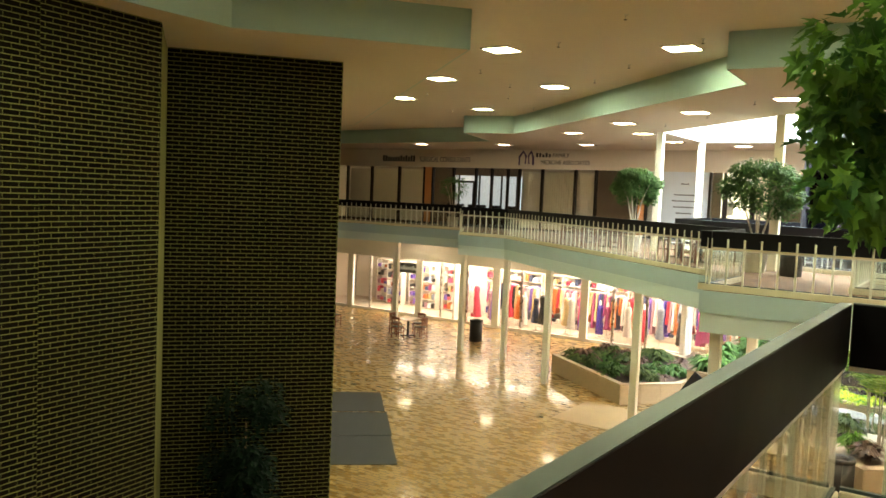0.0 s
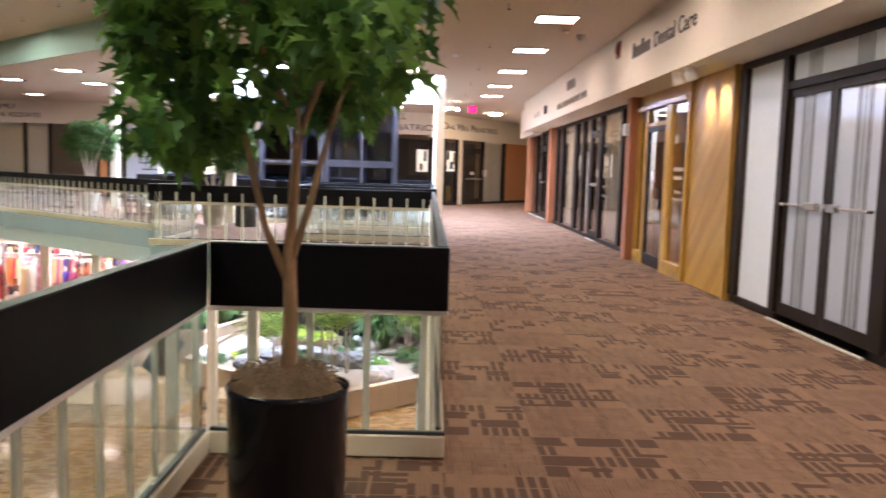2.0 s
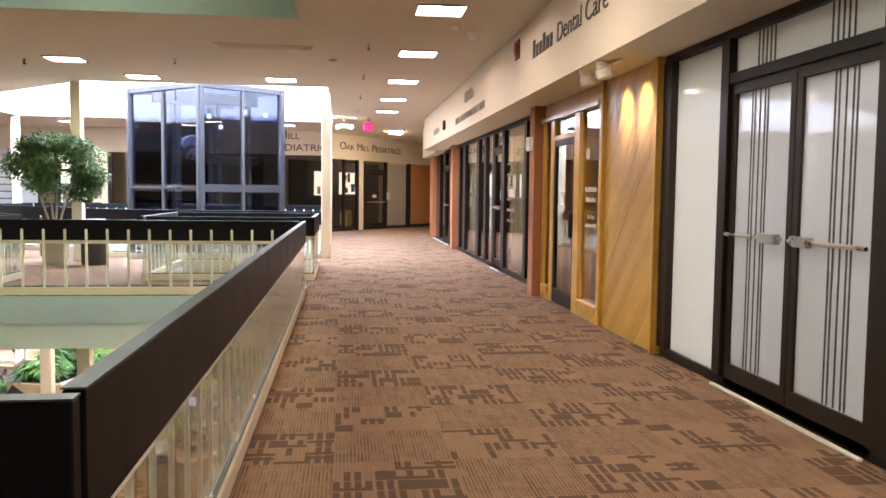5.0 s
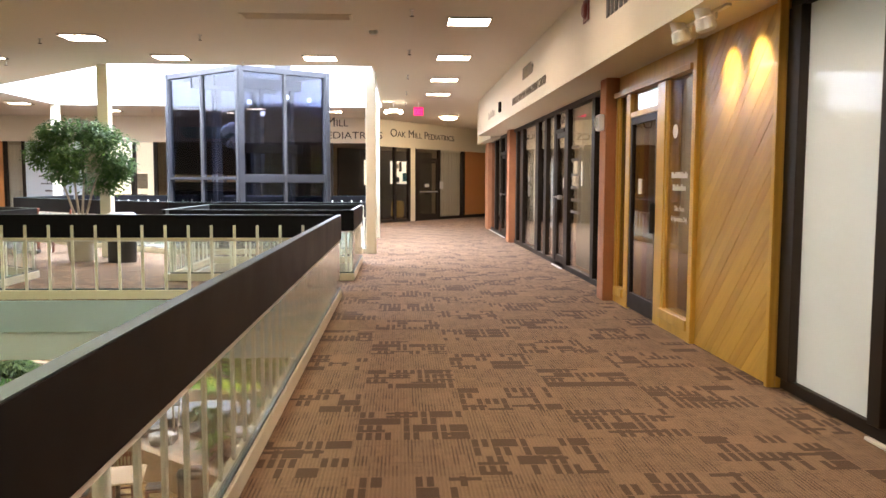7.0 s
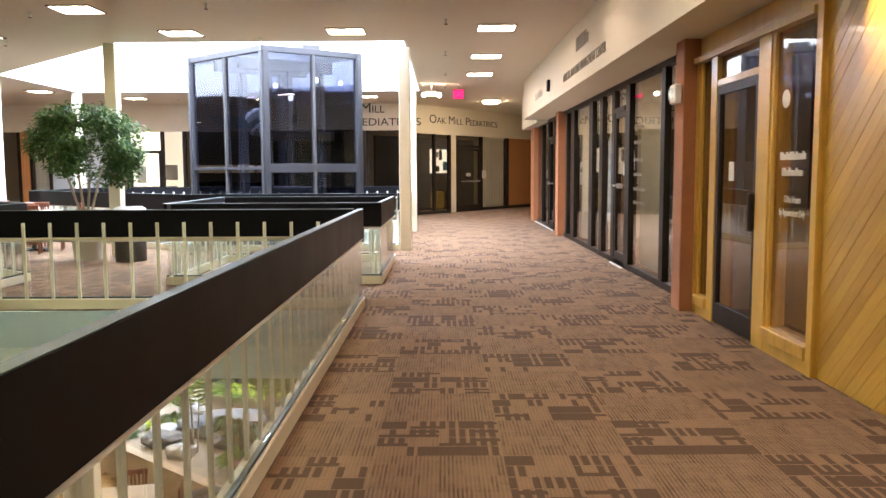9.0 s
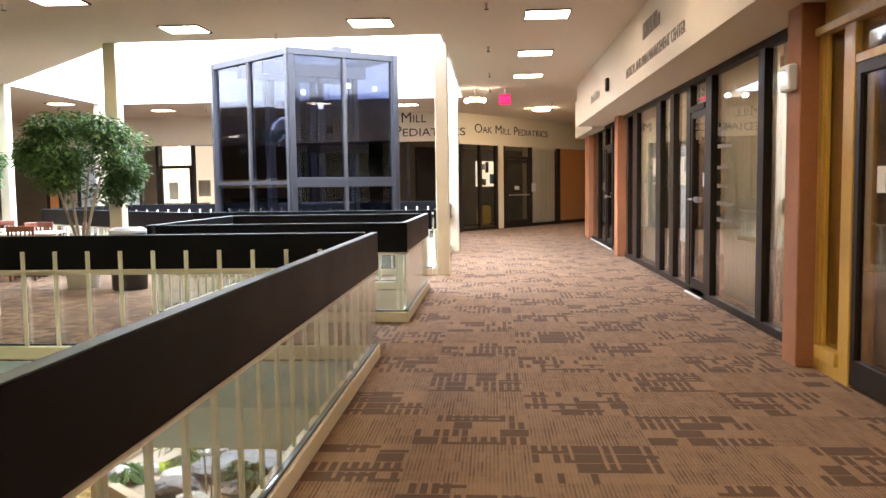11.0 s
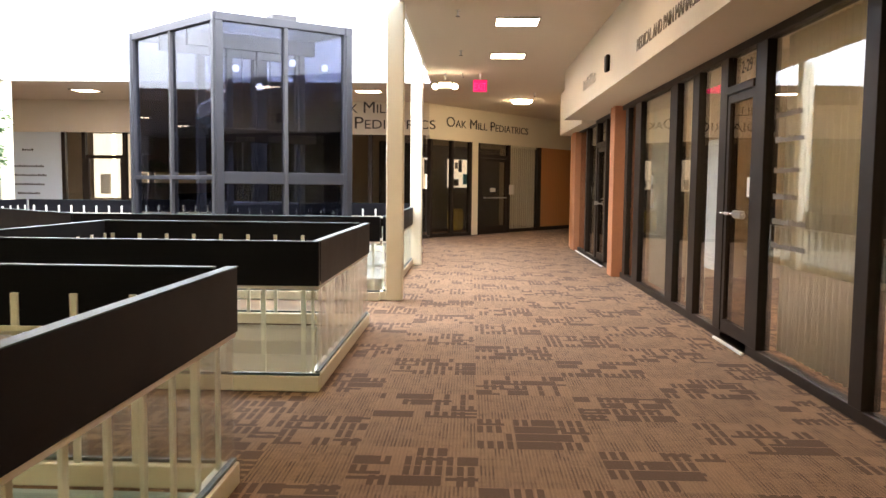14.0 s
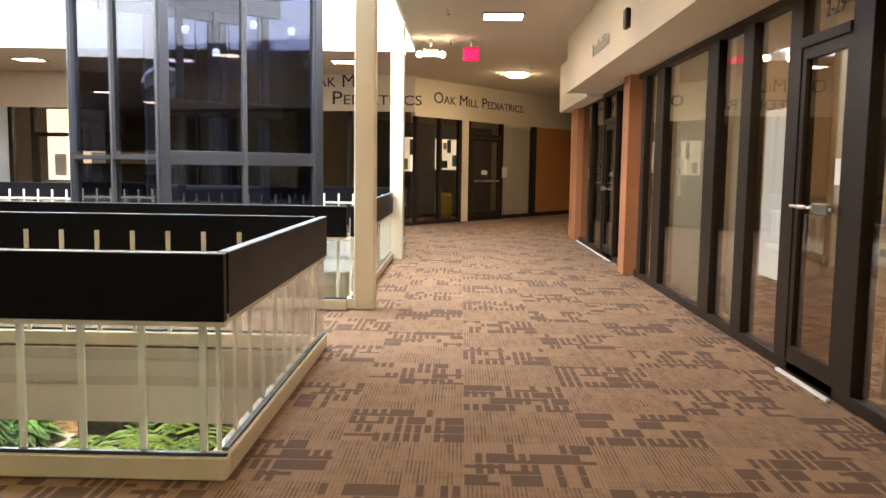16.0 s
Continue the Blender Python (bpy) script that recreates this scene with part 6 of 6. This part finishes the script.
for x_, y_, sx, sy, sz in LEDGES:
    bm_ = bmesh.new()
    bmesh.ops.create_icosphere(bm_, subdivisions=3, radius=1.0)
    for v in bm_.verts:
        v.co *= 1 + 0.30 * noise.noise(v.co * 1.7 + Vector((x_ * 5.0, y_, 0))) + 0.22 * noise.noise(v.co * 4.5 + Vector((0, 0, x_)))
        v.co = Vector((v.co.x * sx, v.co.y * sy, max(-0.7, min(0.62, v.co.z)) * sz))
    lg = tagged(new("rock_ledge", mesh_of("rock_ledge", bm_, ROCKD)), "flat grey water-worn rock ledge in the planter", "rock", "rock ledges in the planter")
    lg.location = (x_, y_, DOWN + 0.54 + sz * 0.6)
for k in range(34):
    while True:
        x_, y_ = rng_.uniform(-5.2, 1.4), rng_.uniform(19.4, 25.0)
        if inside(PL2, x_, y_, 0.3):
            break
    bm_ = bmesh.new()
    bmesh.ops.create_icosphere(bm_, subdivisions=2, radius=1.0)
    sx, sy, sz = rng_.uniform(0.14, 0.42), rng_.uniform(0.14, 0.36), rng_.uniform(0.1, 0.26)
    for v in bm_.verts:
        v.co *= 1 + 0.28 * noise.noise(v.co * 1.4 + Vector((k * 3.1, 0, 0)))
        v.co = Vector((v.co.x * sx, v.co.y * sy, v.co.z * sz))
    rk = tagged(new("rock", mesh_of("rock", bm_, ROCK)), "pale grey garden rock in the planter", "rock", "rocks in the planter")
    rk.location = (x_, y_, DOWN + 0.54 + sz * 0.55)

sb = thing("sign_board", "black tilted notice board beside the planter", "sign", (-6.75, 23.2, DOWN), -28)
part("board", box(-0.4, 0.4, -0.02, 0.02, 0.02, 1.25, 0.005), BINBLACK, sb).matrix_local = pose(0, 0, 0.0, -22, 24, 0)
part("prop", box(-0.03, 0.03, 0.0, 0.5, 0.0, 0.04), BINBLACK, sb)
solid("floor_terrazzo_patch", box(-9.3, -6.2, 20.2, 22.6, DOWN + 0.002, DOWN + 0.012), STONE, "pale stone patch in the lower floor")
for k, (x_, y_) in enumerate(((-14.7, 17.5), (-13.2, 15.9), (-11.8, 14.3))):
    mt_ = thing("floor_mat", "dark grey ribbed entrance mat on the lower floor", "mat", (x_, y_, DOWN), 42, "entrance mats")
    part("mat", box(-1.0, 1.3, -1.05, 1.05, 0.001, 0.012, 0.003), MATGREY, mt_)

# ---- brick tower ----
BT = thing("brick_tower", "tall brown brick tower with pale mortar joints", "brick wall", (-9.24, 7.45, DOWN))
BH = LOW - DOWN - 0.002
FACES = [((-9.06, 10.98), (-10.87, 8.76)), ((-9.24, 7.45), (-9.05, 5.6)), ((-8.95, 5.58), (-8.6, 2.6)), ((-10.95, 8.7), (-9.24, 7.45))]
bm_ = sheet([(-9.06, 10.98), (-10.87, 8.76), (-9.24, 7.45), (-9.05, 5.6), (-8.95, 5.58), (-8.6, 2.6), (-14, 2.6), (-16, 12.0), (-11.5, 13.0)], [], 0.0, BH)
bmesh.ops.translate(bm_, vec=(9.24, -7.45, 0), verts=bm_.verts)
part("mortar_core", bm_, MORTAR, BT, "pale mortar core")
CH, BL = 0.0677, 0.2033
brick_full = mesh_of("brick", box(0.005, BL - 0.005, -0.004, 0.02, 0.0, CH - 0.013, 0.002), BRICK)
singles = 0
rest = bmesh.new()
for fi, (a, b) in enumerate(FACES):
    p_, q_ = (b, a)
    L, ang = along(p_, q_)
    M_ = pose(p_[0] + 9.24, p_[1] - 7.45, 0, 0, 0, ang)
    # the outer side must face the hall
    mid = (M_ @ Vector((L / 2, -1, 0)))
    flip = Vector((mid.x - 12.0, mid.y + 3.0)).length > Vector(((M_ @ Vector((L / 2, 1, 0))).x - 12.0, (M_ @ Vector((L / 2, 1, 0))).y + 3.0)).length
    if flip:
        M_ = pose(q_[0] + 9.24, q_[1] - 7.45, 0, 0, 0, ang + 180)
    rows = int(BH / CH)
    for r in range(rows):
        x0 = 0.0 if r % 2 == 0 else -BL / 2
        k = 0
        while x0 + k * BL < L - 0.02:
            xa, xb = max(0.0, x0 + k * BL), min(L, x0 + (k + 1) * BL)
            k += 1
            if xb - xa < 0.03:
                continue
            z = r * CH
            if fi == 1 and singles < 300 and xb - xa > BL - 0.001 and 5.2 < z < 8.1:
                o = repeat("brick", brick_full, BT, (0, 0, 0))
                o.matrix_local = M_ @ Matrix.Translation((xa, 0, z))
                singles += 1
                continue
            jut = random.uniform(-0.0015, 0.0015)
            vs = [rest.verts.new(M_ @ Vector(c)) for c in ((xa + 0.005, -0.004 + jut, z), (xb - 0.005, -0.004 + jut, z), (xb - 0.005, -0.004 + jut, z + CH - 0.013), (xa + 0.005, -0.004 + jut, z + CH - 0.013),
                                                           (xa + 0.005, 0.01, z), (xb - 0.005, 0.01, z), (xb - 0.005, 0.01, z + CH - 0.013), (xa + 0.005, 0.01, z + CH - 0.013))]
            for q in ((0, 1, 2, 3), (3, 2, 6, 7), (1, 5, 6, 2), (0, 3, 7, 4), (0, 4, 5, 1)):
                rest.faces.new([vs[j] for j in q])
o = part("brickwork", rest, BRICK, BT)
tagged(o, kind="stuff")
shb = thing("potted_bush", "dark leafy bush at the foot of the brick tower", "plant", (-9.42, 9.3, DOWN))
smooth(part("pot", lathe([(0.25, 0.0), (0.3, 0.5), (0.27, 0.5)], 20), POTBLACK, shb))
rng_ = random.Random(4)
part("stem", add_tube(bmesh.new(), [(0, 0, 0.4), (0.02, 0, 2.2)], [0.03, 0.015], 7), BARK, shb)
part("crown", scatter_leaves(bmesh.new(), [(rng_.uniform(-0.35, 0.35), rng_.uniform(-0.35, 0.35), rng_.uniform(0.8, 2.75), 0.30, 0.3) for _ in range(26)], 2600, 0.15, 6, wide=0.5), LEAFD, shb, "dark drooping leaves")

# ---- carpet tiles of the corridor ----
TX, TY = 0.662, 0.58
EDGES = [1.002, 1.495, 2.157, 2.819, 3.481, 4.143, 4.43]
for c, (x0, x1) in enumerate(zip(EDGES, EDGES[1:])):
    pair = [mesh_of("carpet_tile", box(0.0006, x1 - x0 - 0.0006, 0.0006, TY - 0.0006, -0.005, 0.0), mt) for mt in (CARPET_B, CARPET_A)]
    for k in range(-26, 23):
        repeat("carpet_tile", pair[(c + k) % 2], floor, (x0, 17.352 + k * TY, 0.0))
